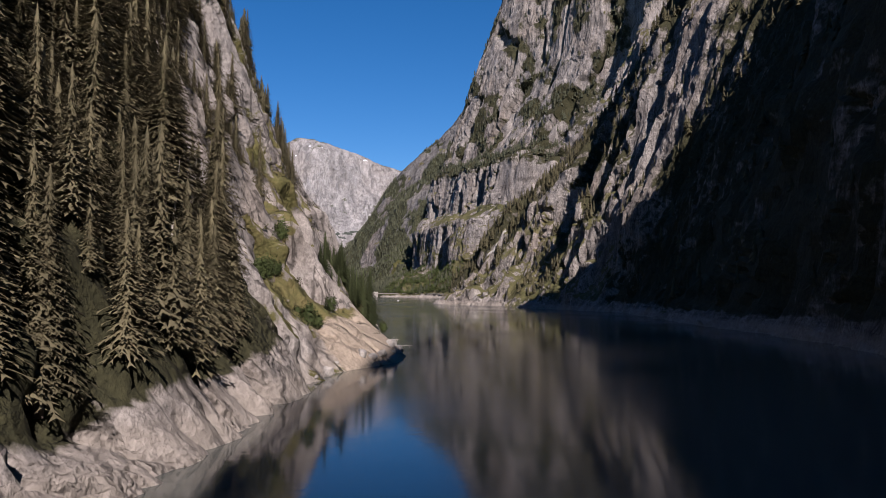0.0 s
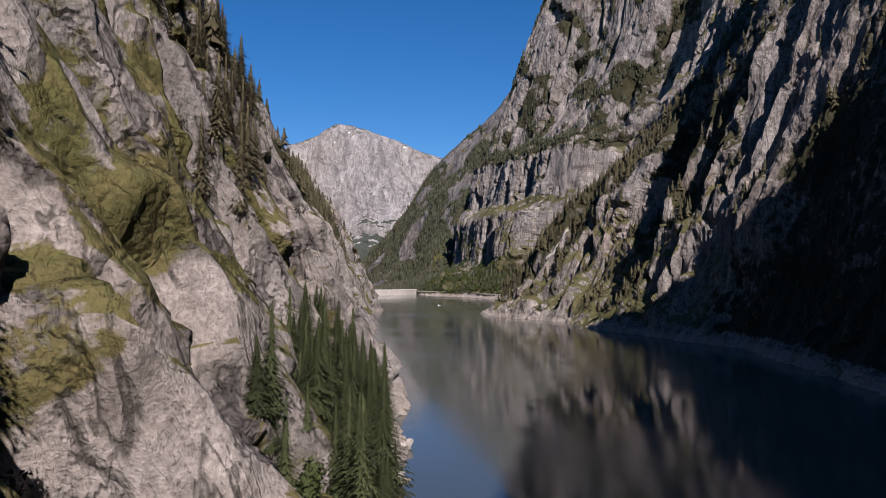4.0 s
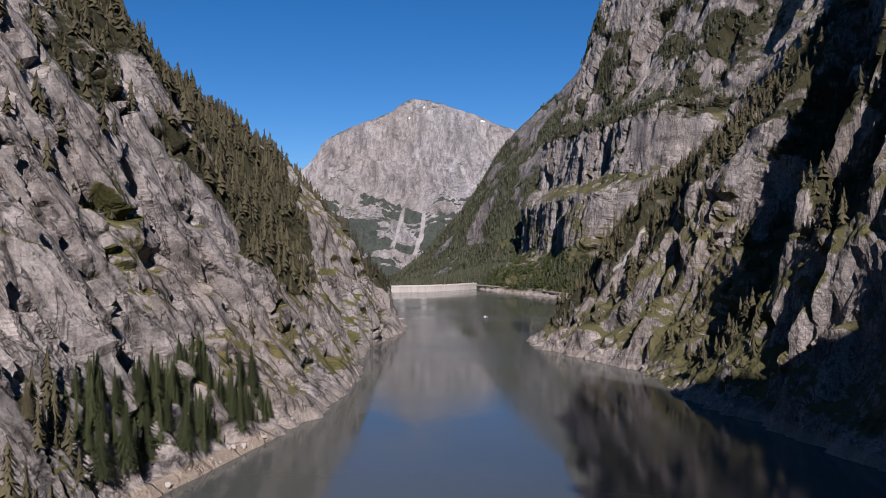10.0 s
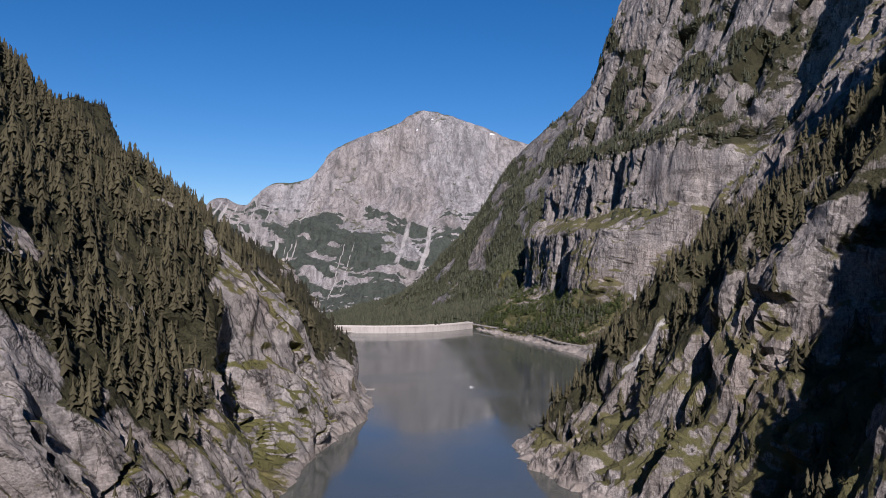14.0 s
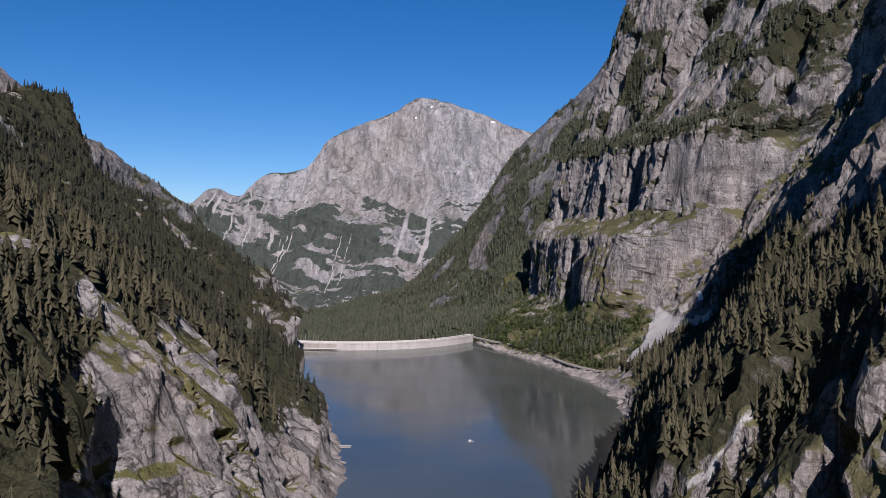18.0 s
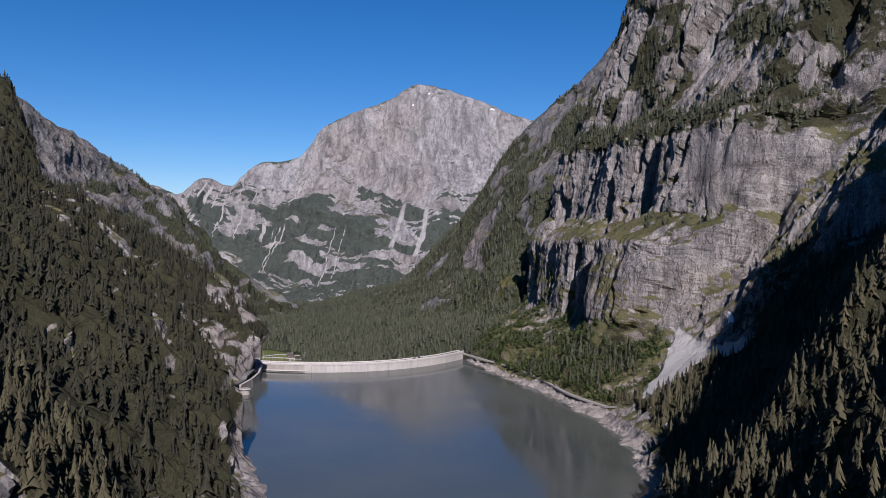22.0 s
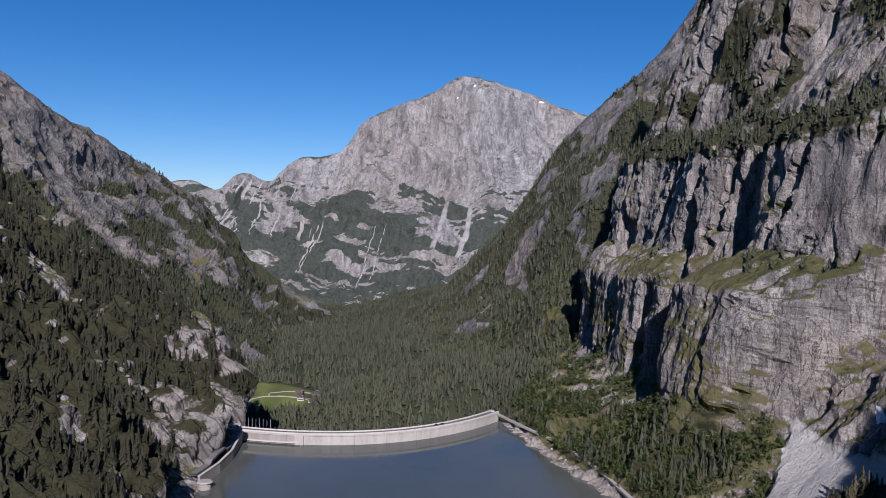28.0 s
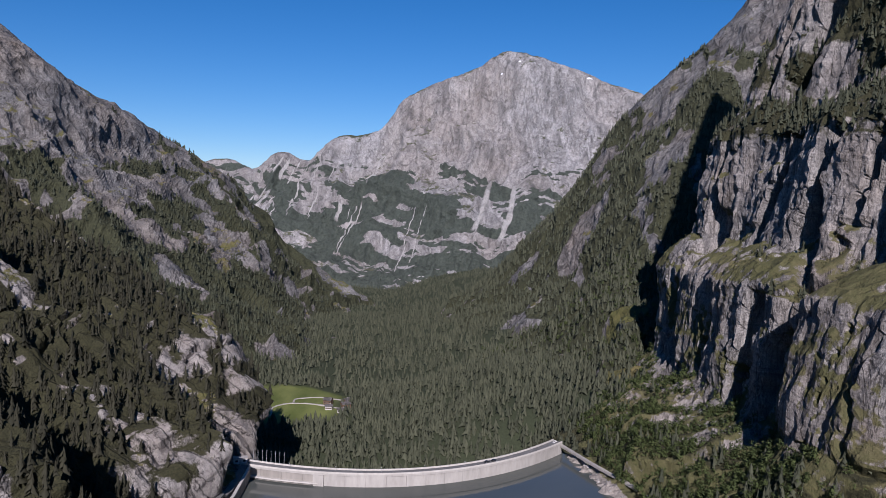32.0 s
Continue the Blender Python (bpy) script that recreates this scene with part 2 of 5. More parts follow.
# ---- noise and shape tools ----
def lattice(ix, iy, iz, seed):
    """A random number from 0 to 1 for each whole place."""
    h = (ix.astype(np.int64) * 374761393 + iy.astype(np.int64) * 668265263 + iz.astype(np.int64) * 2147483647 + seed * 1274126177) & 0xFFFFFFFF
    h = ((h ^ (h >> 13)) * 1274126177) & 0xFFFFFFFF
    h = ((h ^ (h >> 16)) * 2246822519) & 0xFFFFFFFF
    return ((h ^ (h >> 15)) & 0xFFFFFF) / float(0xFFFFFF)


def waves(p, seed=0):
    """Smooth value noise from -1 to 1 at the rows of p."""
    i = np.floor(p).astype(np.int64)
    f = p - i
    f = f * f * f * (f * (f * 6 - 15) + 10)
    out = 0.0
    for dx in (0, 1):
        for dy in (0, 1):
            for dz in (0, 1):
                w = (f[:, 0] if dx else 1 - f[:, 0]) * (f[:, 1] if dy else 1 - f[:, 1]) * (f[:, 2] if dz else 1 - f[:, 2])
                out = out + w * lattice(i[:, 0] + dx, i[:, 1] + dy, i[:, 2] + dz, seed)
    return out * 2 - 1


def fractal(p, octaves=4, seed=0, fall=0.5):
    total, size = 0.0, 1.0
    for n in range(octaves):
        total = total + size * waves(p * 2**n + 17.3 * n, seed + n)
        size *= fall
    return total


def crags(p, octaves=4, seed=0):
    """Ridged noise from 0 to about 1: sharp crests, round hollows."""
    total, size = 0.0, 0.5
    for n in range(octaves):
        total = total + size * (1 - np.abs(waves(p * 2.03**n + 9.1 * n, seed + n))) ** 2
        size *= 0.5
    return total


def blocks(p, seed=0, tilt=0.9, edge=18.0):
    """Broken rock: in each cell a flat facet of its own height and slant, from about -1 to 1."""
    i = np.floor(p).astype(np.int64)
    total, value = np.zeros(len(p)), np.zeros(len(p))
    for dx in (-1, 0, 1):
        for dy in (-1, 0, 1):
            for dz in (-1, 0, 1):
                c = i + (dx, dy, dz)
                r = [lattice(c[:, 0], c[:, 1], c[:, 2], seed + k) for k in range(6)]
                off = p - c - np.stack(r[:3], 1)
                w = np.exp(-edge * (off**2).sum(1))
                total += w
                value += w * (1.2 * r[3] - 0.6 + tilt * (off[:, 0] * (2 * r[4] - 1) + off[:, 1] * (2 * r[5] - 1) + off[:, 2] * (r[4] - r[5])))
    return value / (total + 1e-30)


def curve(xs, ys, at):
    """Monotone cubic through the points (xs, ys), straight beyond both ends; ys may have columns."""
    xs, ys, at = np.asarray(xs, float), np.asarray(ys, float), np.asarray(at, float)
    if ys.ndim == 1:
        return curve(xs, ys[:, None], at)[:, 0]
    h = np.diff(xs)[:, None]
    s = np.diff(ys, axis=0) / h
    m = np.vstack([s[:1], np.where(s[:-1] * s[1:] > 0, 2 * s[:-1] * s[1:] / (s[:-1] + s[1:] + 1e-12 * (s[:-1] + s[1:] == 0)), 0), s[-1:]])
    k = np.clip(np.searchsorted(xs, at) - 1, 0, len(xs) - 2)
    t = ((at - xs[k]) / h[k, 0])[:, None]
    u = np.clip(t, 0, 1)
    a, b, c, d = ys[k], ys[k + 1], m[k] * h[k], m[k + 1] * h[k]
    out = (2 * u**3 - 3 * u**2 + 1) * a + (u**3 - 2 * u**2 + u) * c + (3 * u**2 - 2 * u**3) * b + (u**3 - u**2) * d
    return out + (t - u) * np.where(t < 0, c, d)


def spread(*parts):
    """Steps that change along a line: (from, to, step) one after the other."""
    return np.concatenate([np.arange(a, b, s) for a, b, s in parts])


def surface(name, grid, material, masks, flip=False, smooth=True):
    """A mesh over a grid of places (rows, columns, 3), with point masks for the material."""
    rows, cols = grid.shape[:2]
    n = np.arange(rows * cols).reshape(rows, cols)
    quads = np.stack([n[:-1, :-1], n[1:, :-1], n[1:, 1:], n[:-1, 1:]], -1).reshape(-1, 4)
    if flip:
        quads = quads[:, ::-1]
    mesh = bpy.data.meshes.new(name)
    mesh.vertices.add(rows * cols)
    mesh.vertices.foreach_set("co", grid.reshape(-1).astype(np.float32))
    mesh.loops.add(quads.size)
    mesh.loops.foreach_set("vertex_index", np.ascontiguousarray(quads).reshape(-1).astype(np.int32))
    mesh.polygons.add(len(quads))
    mesh.polygons.foreach_set("loop_start", np.arange(0, quads.size, 4, dtype=np.int32))
    mesh.polygons.foreach_set("use_smooth", np.array(np.broadcast_to(smooth, len(quads))))
    mesh.update(calc_edges=True)
    for key, values in masks.items():
        mesh.attributes.new(key, "FLOAT", "POINT").data.foreach_set("value", np.clip(values, 0, 1).reshape(-1).astype(np.float32))
    mesh.materials.append(material)
    return new(name, mesh)


def normals(grid, flip=False):
    a, b = np.gradient(grid, axis=0), np.gradient(grid, axis=1)
    n = np.cross(a, b)
    n /= np.linalg.norm(n, axis=-1, keepdims=True) + 1e-9
    return -n if flip else n


def flank(stations, levels, ys, hs, shear=0.0, tiers=None):
    """A valley side: for each station (y, crest height, then x at each level) a section across the valley, joined along y.
    shear: how far the mesh's upright lines lean along y per metre of height. tiers: a function of (y, height) that gathers the setbacks at ledges."""
    s = np.array(stations, float)
    out = np.zeros((len(ys), len(hs), 3))
    for j, h in enumerate(hs):
        y = ys + shear * max(h, 0.0)
        x_at, crest = curve(s[:, 0], s[:, 2:], y), curve(s[:, 0], s[:, 1], y)
        if tiers is None:
            x = curve(levels, x_at.T, [h])[0]
        else:
            near, far = curve(levels, x_at.T, [h])[0], curve(levels, x_at.T, [tiers(h)])[0]
            part_way = ramp01(y, 1125, 1160)
            x = near * (1 - part_way) + far * part_way
        out[:, j] = np.stack([x, y, np.where(h > crest, crest - 0.6 * (h - crest), h)], 1)
    return out


def loft(rails, nu, nv):
    """A sheet through some rails, each a list of the same number of (x, y, z)."""
    r = np.array(rails, float)
    k, n = r.shape[:2]
    across = curve(np.arange(n), r.transpose(1, 0, 2).reshape(n, -1), np.linspace(0, n - 1, nu)).reshape(nu, k, 3)
    return curve(np.arange(k), across.transpose(1, 0, 2).reshape(k, -1), np.linspace(0, k - 1, nv)).reshape(nv, nu, 3).transpose(1, 0, 2)


def ramp01(v, a, b):
    t = np.clip((v - a) / (b - a), 0, 1)
    return t * t * (3 - 2 * t)


# ---- the valley sides ----
LEVELS = (0, 20, 60, 110, 170, 260, 420)
LEFT = [  # y, crest, x at each level
    (-340, 330, 84, 74, 54, 32, 8, -28, -90),
    (-150, 330, 73, 62, 41, 22, 0, -35, -92),
    (-70, 330, 67, 55, 39, 20, 0, -32, -90),
    (-38, 330, 76, 55, 37, 18, -4, -36, -92),
    (-5, 330, 68, 48, 30, 10, -14, -45, -100),
    (30, 330, 56, 38, 20, 4, -20, -55, -110),
    (80, 330, 45, 32, 13, -8, -35, -75, -130),
    (130, 330, 35, 26, 9, -20, -55, -100, -150),
    (160, 330, 8, -4, -20, -46, -76, -115, -165),
    (190, 330, -22, -32, -48, -66, -94, -135, -188),
    (240, 330, -32, -42, -60, -76, -105, -150, -210),
    (340, 330, -33, -48, -66, -88, -125, -180, -250),
    (430, 340, -49, -62, -82, -118, -170, -235, -310),
]
LEFT_FAR_SIDE = [
    (545, 330, -86, -88, -100, -135, -230, -350, -500),
    (655, 320, -100, -112, -148, -225, -325, -450, -620),
    (720, 310, -122, -148, -205, -275, -375, -500, -680),
    (810, 300, -175, -205, -275, -350, -445, -560, -720),
    (930, 290, -270, -290, -340, -415, -500, -610, -760),
    (1030, 280, -325, -343, -390, -460, -540, -640, -780),
    (1090, 330, -348, -360, -405, -478, -600, -760, -900),
    (1150, 340, -374, -386, -425, -495, -640, -800, -930),
    (1200, 345, -405, -412, -440, -540, -670, -765, -860),
    (1230, 345, -440, -450, -485, -592, -702, -762, -850),
    (1330, 340, -600, -620, -700, -790, -850, -900, -980),
    (1560, 240, -1000, -1010, -1040, -1080, -1120, -1180, -1260),
]
RIGHT_LEVELS = (0, 20, 60, 110, 170, 260, 420, 760)
RIGHT = [
    (-700, 195, 210, 213, 220, 228, 238, 256, 290, 380),
    (-340, 195, 165, 168, 175, 183, 193, 211, 245, 335),
    (-220, 195, 165, 168, 175, 184, 195, 213, 247, 335),
    (-110, 195, 180, 181, 188, 196, 206, 223, 256, 340),
    (20, 300, 190, 194, 202, 211, 222, 234, 325, 420),
    (70, 240, 186, 193, 204, 218, 234, 255, 330, 420),
    (110, 205, 180, 190, 206, 224, 244, 272, 330, 420),
    (200, 185, 173, 186, 206, 230, 256, 292, 345, 440),
    (300, 212, 166, 179, 196, 214, 240, 278, 330, 430),
    (345, 258, 143, 157, 172, 190, 216, 254, 310, 410),
    (400, 286, 117, 135, 156, 172, 196, 238, 296, 390),
    (436, 325, 98, 117, 140, 158, 182, 230, 290, 385),
    (464, 345, 94, 128, 172, 194, 220, 250, 297, 390),
    (490, 345, 82, 106, 138, 172, 202, 240, 293, 387),
    (513, 345, 69, 92, 113, 133, 176, 225, 290, 385),
    (560, 300, 31, 54, 80, 116, 178, 236, 295, 385),
    (612, 300, 5, 26, 58, 108, 172, 234, 292, 380),
]
RIGHT_MIDDLE = [
    (680, 300, 14, 32, 66, 114, 168, 234, 292, 375),
    (760, 345, 27, 44, 72, 110, 150, 212, 275, 365),
    (850, 300, 28, 50, 88, 128, 172, 228, 285, 370),
    (950, 300, 18, 50, 104, 146, 182, 226, 282, 365),
    (1010, 330, 4, 40, 100, 146, 184, 232, 290, 370),
    (1090, 700, -40, 8, 78, 112, 150, 216, 288, 365),
    (1135, 700, -68, -38, 35, 90, 130, 224, 300, 372),
]
RIGHT_WALL = [
    (1152, 700, -80, -50, -10, 44, 88, 184, 268, 350),
    (1180, 700, -104, -74, -22, 30, 65, 135, 215, 300),
    (1200, 700, -122, -92, -36, 8, 48, 110, 190, 270),
    (1250, 700, -158, -126, -60, -36, 5, 62, 150, 230),
    (1300, 700, -192, -155, -80, -62, -25, 32, 120, 200),
    (1350, 700, -205, -170, -102, -84, -48, 5, 62, 160),
    (1420, 700, -222, -190, -132, -116, -86, -45, -5, 120),
    (1480, 690, -232, -205, -155, -140, -115, -82, -34, 92),
    (1500, 590, -200, -170, -120, -95, -50, 10, 100, 180),
    (1560, 560, -120, -80, -20, 20, 60, 110, 200, 280),
]


def left_side():
    ys = spread((-335, -170, 3.0), (-170, 200, 0.65), (200, 460, 1.05), (460, 800, 1.9), (800, 1500, 3.2))
    hs = spread((-60, -6, 9.0), (-6, 30, 0.8), (30, 130, 1.0), (130, 260, 2.5), (260, 431, 8.0))
    grid = flank(LEFT + LEFT_FAR_SIDE, LEVELS, ys, hs, -0.6875)
    n = normals(grid)
    n *= np.where(n[..., :1].mean() < 0, -1, 1)
    p = grid.reshape(-1, 3)
    far = ramp01(p[:, 1], 450, 900)
    wet = ramp01(p[:, 2], -2, 14)
    slab = np.stack([p[:, 0], p[:, 1] * 0.8 + p[:, 2] * 0.55, p[:, 2] * 0.75 - p[:, 1] * 0.5], 1)
    lift = (5 + 10 * ramp01(p[:, 1], 430, 520)) * (crags(p / (70, 55, 95), 2, 3) - 0.45) * wet
    lift += 5.0 * blocks(slab / (30, 9, 48), 11, 0.55, 40.0) * (0.35 + 0.65 * wet)
    lift += (1.5 - 0.5 * far) * blocks(slab / (14, 5.0, 26), 23, 0.5, 40.0) * (1 - 0.6 * ramp01(p[:, 1], 420, 560)) + 0.6 * blocks(slab / (4, 1.6, 6), 31, 1.0, 30.0) * (1 - ramp01(p[:, 1], 150, 260))
    split = np.abs(waves(np.stack([p[:, 0] / 60, slab[:, 1] / 15, slab[:, 2] / 70], 1) + 0.25 * fractal(p / 18, 2, 4)[:, None], 37))
    lift -= 7.5 * (1 - ramp01(split, 0.0, 0.13)) * wet
    # overhanging slab edges: a sharp drop, a shaded shelf, then the next slab
    for b, bend, deep, shelf, low, high in ((-24, 2.0, 3.0, 2.0, 8, 50), (-13, 2.0, 2.5, 2.0, 8, 44), (-2, 2.0, 3.5, 2.4, 8, 48), (9, 2.0, 2.5, 1.8, 10, 60), (21, 2.0, 4.0, 2.6, 12, 66), (33, 2.0, 3.0, 2.0, 20, 70), (42, 2.0, 4.0, 2.6, 16, 74), (50, 2.5, 5.0, 3.0, 12, 70), (59, 2.0, 3.5, 2.4, 14, 60), (68, 3.0, 6.0, 3.6, 12, 84), (82, 2.0, 4.0, 2.6, 16, 70),
                                            (97, 4.0, 9.0, 4.5, 22, 120), (114, 2.0, 19.0, 46.0, 4, 112), (204, 6.0, 3.0, 1.2, 10, 110), (219, 5.0, 4.5, 1.8, 10, 90), (233, 6.0, 3.0, 1.2, 10, 120), (246, 5.0, 5.0, 2.0, 8, 110), (259, 6.0, 4.0, 1.4, 8, 90), (270, 5.0, 3.0, 1.2, 8, 110), (291, 6.0, 4.5, 1.8, 10, 90), (313, 5.0, 3.5, 1.6, 8, 80)):
        way = slab[:, 1] - b + bend * fractal(p / 14, 3, int(b))
        lift -= deep * ramp01(way, -0.3, 0.5) * (1 - ramp01(way, shelf, shelf * 1.6 + 3)) * ramp01(p[:, 2], low - 6, low + 6) * (1 - ramp01(p[:, 2], high - 14, high + 10)) * (ramp01(fractal(p / 24, 2, b), -0.75, -0.35) if b < 100 else 1.0)
    way = p[:, 1] - 462 - 0.08 * p[:, 2] + 5 * fractal(p / 22, 3, 88)
    lift -= 19.0 * ramp01(way, -1.5, 3) * (1 - ramp01(way, 52, 84)) * wet * (1 - ramp01(p[:, 2], 60, 86))
    # ribs and gullies that run down the slope towards the dam
    run = np.stack([p[:, 0] * 0, (p[:, 1] + 0.35 * p[:, 2] - 1012) / 128, p[:, 2] / 420], 1) + 0.16 * fractal(p / 70, 3, 45)[:, None] * (0, 1, 0)
    cell = np.floor(run[:, 1])
    rise = run[:, 1] - cell
    tall = 0.6 + 0.4 * lattice(cell, cell * 0, cell * 0, 67)
    lift += ramp01(p[:, 1], 640, 740) * tall * (52 * np.minimum(rise / 0.7, (1 - rise) / 0.3) - 24) * ramp01(p[:, 2], 4, 26) * (1 - 0.9 * ramp01(p[:, 2], 150, 230))
    gully = ramp01(p[:, 1], 640, 740) * (1 - ramp01(np.minimum(rise, 1 - rise) + 0.06 * fractal(p / 12, 2, 69), 0.05, 0.12)) * ramp01(fractal(p / (60, 60, 60), 2, 66), -0.35, 0.15)
    lift += 0.7 * fractal(p / 9, 3, 5) + 0.22 * fractal(p / 2.2, 2, 39)
    spit = (1 - ramp01(np.abs(p[:, 1] + 34), 22, 36)) * (1 - ramp01(p[:, 2], 7, 15))
    cove = (1 - ramp01(np.abs(p[:, 1] - 272), 40, 60)) * (1 - ramp01(p[:, 2], 2.5, 5))
    sand = np.maximum(spit, cove)
    lift *= 1 - 0.88 * sand
    out = grid + n * lift.reshape(grid.shape[:2])[..., None]
    up = np.abs(normals(out)[..., 2]).reshape(-1)
    patch = fractal(p / 26, 3, 41)
    treeline = np.interp(p[:, 1], (230, 290, 350, 400, 450, 485, 502, 545, 585, 606, 640, 700), (120, 100, 80, 52, 46, 50, 90, 98, 84, 42, 30, 26))
    upper = ramp01(p[:, 2] - treeline + 16 * patch, -9, 14) * ramp01(p[:, 1], 230, 330)
    near = 1 - ramp01(p[:, 1], -108, -86)
    beyond = ramp01(p[:, 1] + 0.4 * p[:, 2], 690, 745)
    wood = (0.9 * np.maximum.reduce([upper, near * ramp01(p[:, 2], 3, 8), beyond * ramp01(p[:, 2], 8, 25)]) + 0.22 * patch + 0.5 * (up - 0.42))
    turf = 0.1 + 0.25 * (1 - ramp01(np.abs(p[:, 1] - 30), 30, 70)) + 0.6 * (1 - ramp01(np.hypot((p[:, 1] + 14) / 24, (p[:, 2] - 48) / 20), 0.5, 1.1)) * ramp01(fractal(p / 8, 2, 46), -0.5, 0.1) + 0.3 * ramp01(p[:, 1], 380, 430) * (1 - ramp01(p[:, 1], 560, 590)) - 0.25 * ramp01(p[:, 1], 600, 680) + 0.85 * (1 - ramp01(np.abs(p[:, 1] + 62), 24, 40)) * (1 - ramp01(p[:, 2], 30, 56)) * ramp01(fractal(p / 9, 2, 47), -0.6, 0.1) + 1.25 * (up - 0.33) + 0.35 * patch - 0.7 * (1 - ramp01(p[:, 2], 4, 9))
    wood -= (1 - 0.6 * near) * (1 - ramp01(p[:, 2], 3, 8)) + 0.62 * ramp01(p[:, 1], 1010, 1050) * (1 - ramp01(p[:, 2] + 26 * patch, 44, 84)) * ramp01(fractal(p / (22, 22, 34), 3, 49), -0.45, 0.05)
    rib = crags(np.stack([p[:, 0] / 70, (p[:, 1] * 0.8 + p[:, 2] * 0.6) / 46, p[:, 2] / 150], 1), 3, 43)
    strip = crags(np.stack([p[:, 0] * 0, (p[:, 1] + 0.45 * p[:, 2]) / 24, p[:, 2] / 130], 1) + 0.25 * fractal(p / 40, 3, 44)[:, None], 3, 48)
    wood -= 1.3 * (1 - beyond) * ramp01(rib, 0.66, 0.76) * 0.6 + 1.2 * beyond * ramp01(strip + 0.18 * patch, 0.62, 0.7) + 0.5 * gully
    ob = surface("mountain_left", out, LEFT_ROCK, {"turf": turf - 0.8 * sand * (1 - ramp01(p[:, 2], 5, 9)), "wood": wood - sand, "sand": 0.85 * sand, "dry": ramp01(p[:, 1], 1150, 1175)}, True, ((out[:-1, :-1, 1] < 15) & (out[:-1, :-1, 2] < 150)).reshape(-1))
    tagged(ob, "steep pale grey limestone mountainside with turf ledges above the lake", "mountainside", kind="structure")
    return out, np.clip(wood, 0, 1).reshape(out.shape[:2]), np.clip(turf, 0, 1).reshape(out.shape[:2]), up.reshape(out.shape[:2])


def right_side():
    ys = spread((-695, 200, 6.0), (200, 640, 1.8), (640, 1000, 2.4), (1000, 1400, 2.0), (1400, 1561, 2.5))
    hs = spread((-60, -6, 9.0), (-6, 40, 1.5), (40, 300, 2.2), (300, 480, 4.0), (480, 761, 9.0))
    grid = flank(RIGHT + RIGHT_MIDDLE + RIGHT_WALL, RIGHT_LEVELS, ys, hs, 0.0, lambda h: float(np.interp(h, (-60, 62, 140, 166, 256, 284, 420, 760), (-60, 62, 80, 158, 185, 272, 420, 760))))
    n = normals(grid)
    n *= np.where(n[..., :1].mean() > 0, -1, 1)
    p = grid.reshape(-1, 3)
    wet = ramp01(p[:, 2], -2, 16) * (0.45 + 0.55 * ramp01(p[:, 1], 280, 420))
    wall = ramp01(p[:, 1], 1120, 1150) * ramp01(p[:, 2], 40, 70)
    lift = 22 * (crags(p / (90, 60, 150), 3, 53) - 0.45) * wet * (1 - 0.75 * wall)
    warp = fractal(p / 80, 3, 2)[:, None] * 0.22
    notch = np.abs(waves(np.stack([p[:, 0] * 0, p[:, 1] / 46, p[:, 2] / 400], 1) + warp, 61))
    lift += wall * (9 * waves(np.stack([p[:, 0] * 0, p[:, 1] / 60, p[:, 2] / 260], 1) + warp, 62) - 17 * (1 - ramp01(notch, 0.02, 0.2)))
    lift += wall * 1.6 * (np.abs(waves(np.stack([p[:, 0] * 0, p[:, 1] / 8, p[:, 2] / 90], 1) + warp * 2, 63)) - 0.4)
    bed = p[:, 2] + 0.12 * p[:, 1] + 6 * fractal(p / 70, 2, 8)
    lift += wall * 2.6 * blocks(np.stack([bed * 0, bed * 0, bed / 17], 1), 77, 0.0) + wall * 1.0 * blocks(np.stack([p[:, 1] / 30, bed * 0, bed / 6], 1), 79, 0.0)
    # the great clefts of the wall: along the lake, lowest and highest place, width, depth
    for y, low, high, wide, deep in ((1362, 176, 262, 9, 22), (1308, 172, 258, 12, 20), (1272, 190, 262, 6, 12), (1208, 176, 250, 5, 10), (1292, 60, 136, 13, 30), (1262, 40, 112, 9, 18), (1236, 20, 92, 15, 34), (1420, 285, 420, 14, 26), (1340, 300, 430, 16, 24), (1190, 290, 400, 10, 14)):
        lean = p[:, 1] - y + 0.12 * (p[:, 2] - low) + 3 * fractal(p / 20, 2, y)
        lift -= deep * (1 - ramp01(np.abs(lean), wide * 0.45, wide * 0.7)) * ramp01(p[:, 2], low - 14, low + 6) * (1 - ramp01(p[:, 2], high - 12, high + 10)) * ramp01(p[:, 1], 1120, 1150)
    lift += 6.0 * blocks(p / (30, 10, 70), 83, 0.6, 30.0) * (0.3 + 0.7 * wet) * (1 - 0.6 * wall)
    lift += 2.0 * blocks(p / (13, 5, 32), 87, 0.6, 28.0) * (1 - 0.5 * wall) + 0.9 * blocks(p / (4.5, 2.6, 8.0), 89, 1.0, 24.0) + 0.6 * fractal(p / 9, 3, 15)
    split = np.abs(waves(np.stack([p[:, 0] / 80, p[:, 1] / 19, p[:, 2] / 110], 1) + 0.25 * fractal(p / 25, 2, 4)[:, None], 97))
    lift -= 5.0 * (1 - ramp01(split, 0.0, 0.12)) * wet
    out_way, across = (p[:, 0] - 16) * 0.82 + (p[:, 1] - 1048) * 0.57, (p[:, 1] - 1048) * 0.82 - (p[:, 0] - 16) * 0.57
    fan = (1 - ramp01(np.abs(across - 5) - 0.64 * out_way + 3 * fractal(p / 15, 2, 6), 0, 6)) * ramp01(out_way, 0, 6) * (1 - ramp01(out_way, 68, 80)) * (1 - ramp01(p[:, 2], 70, 84))
    lift *= (1 - 0.92 * fan) * (1 - 0.8 * (1 - ramp01(np.hypot((p[:, 1] - 1166) / 34, (p[:, 2] - 212) / 40), 0.6, 1.2)))
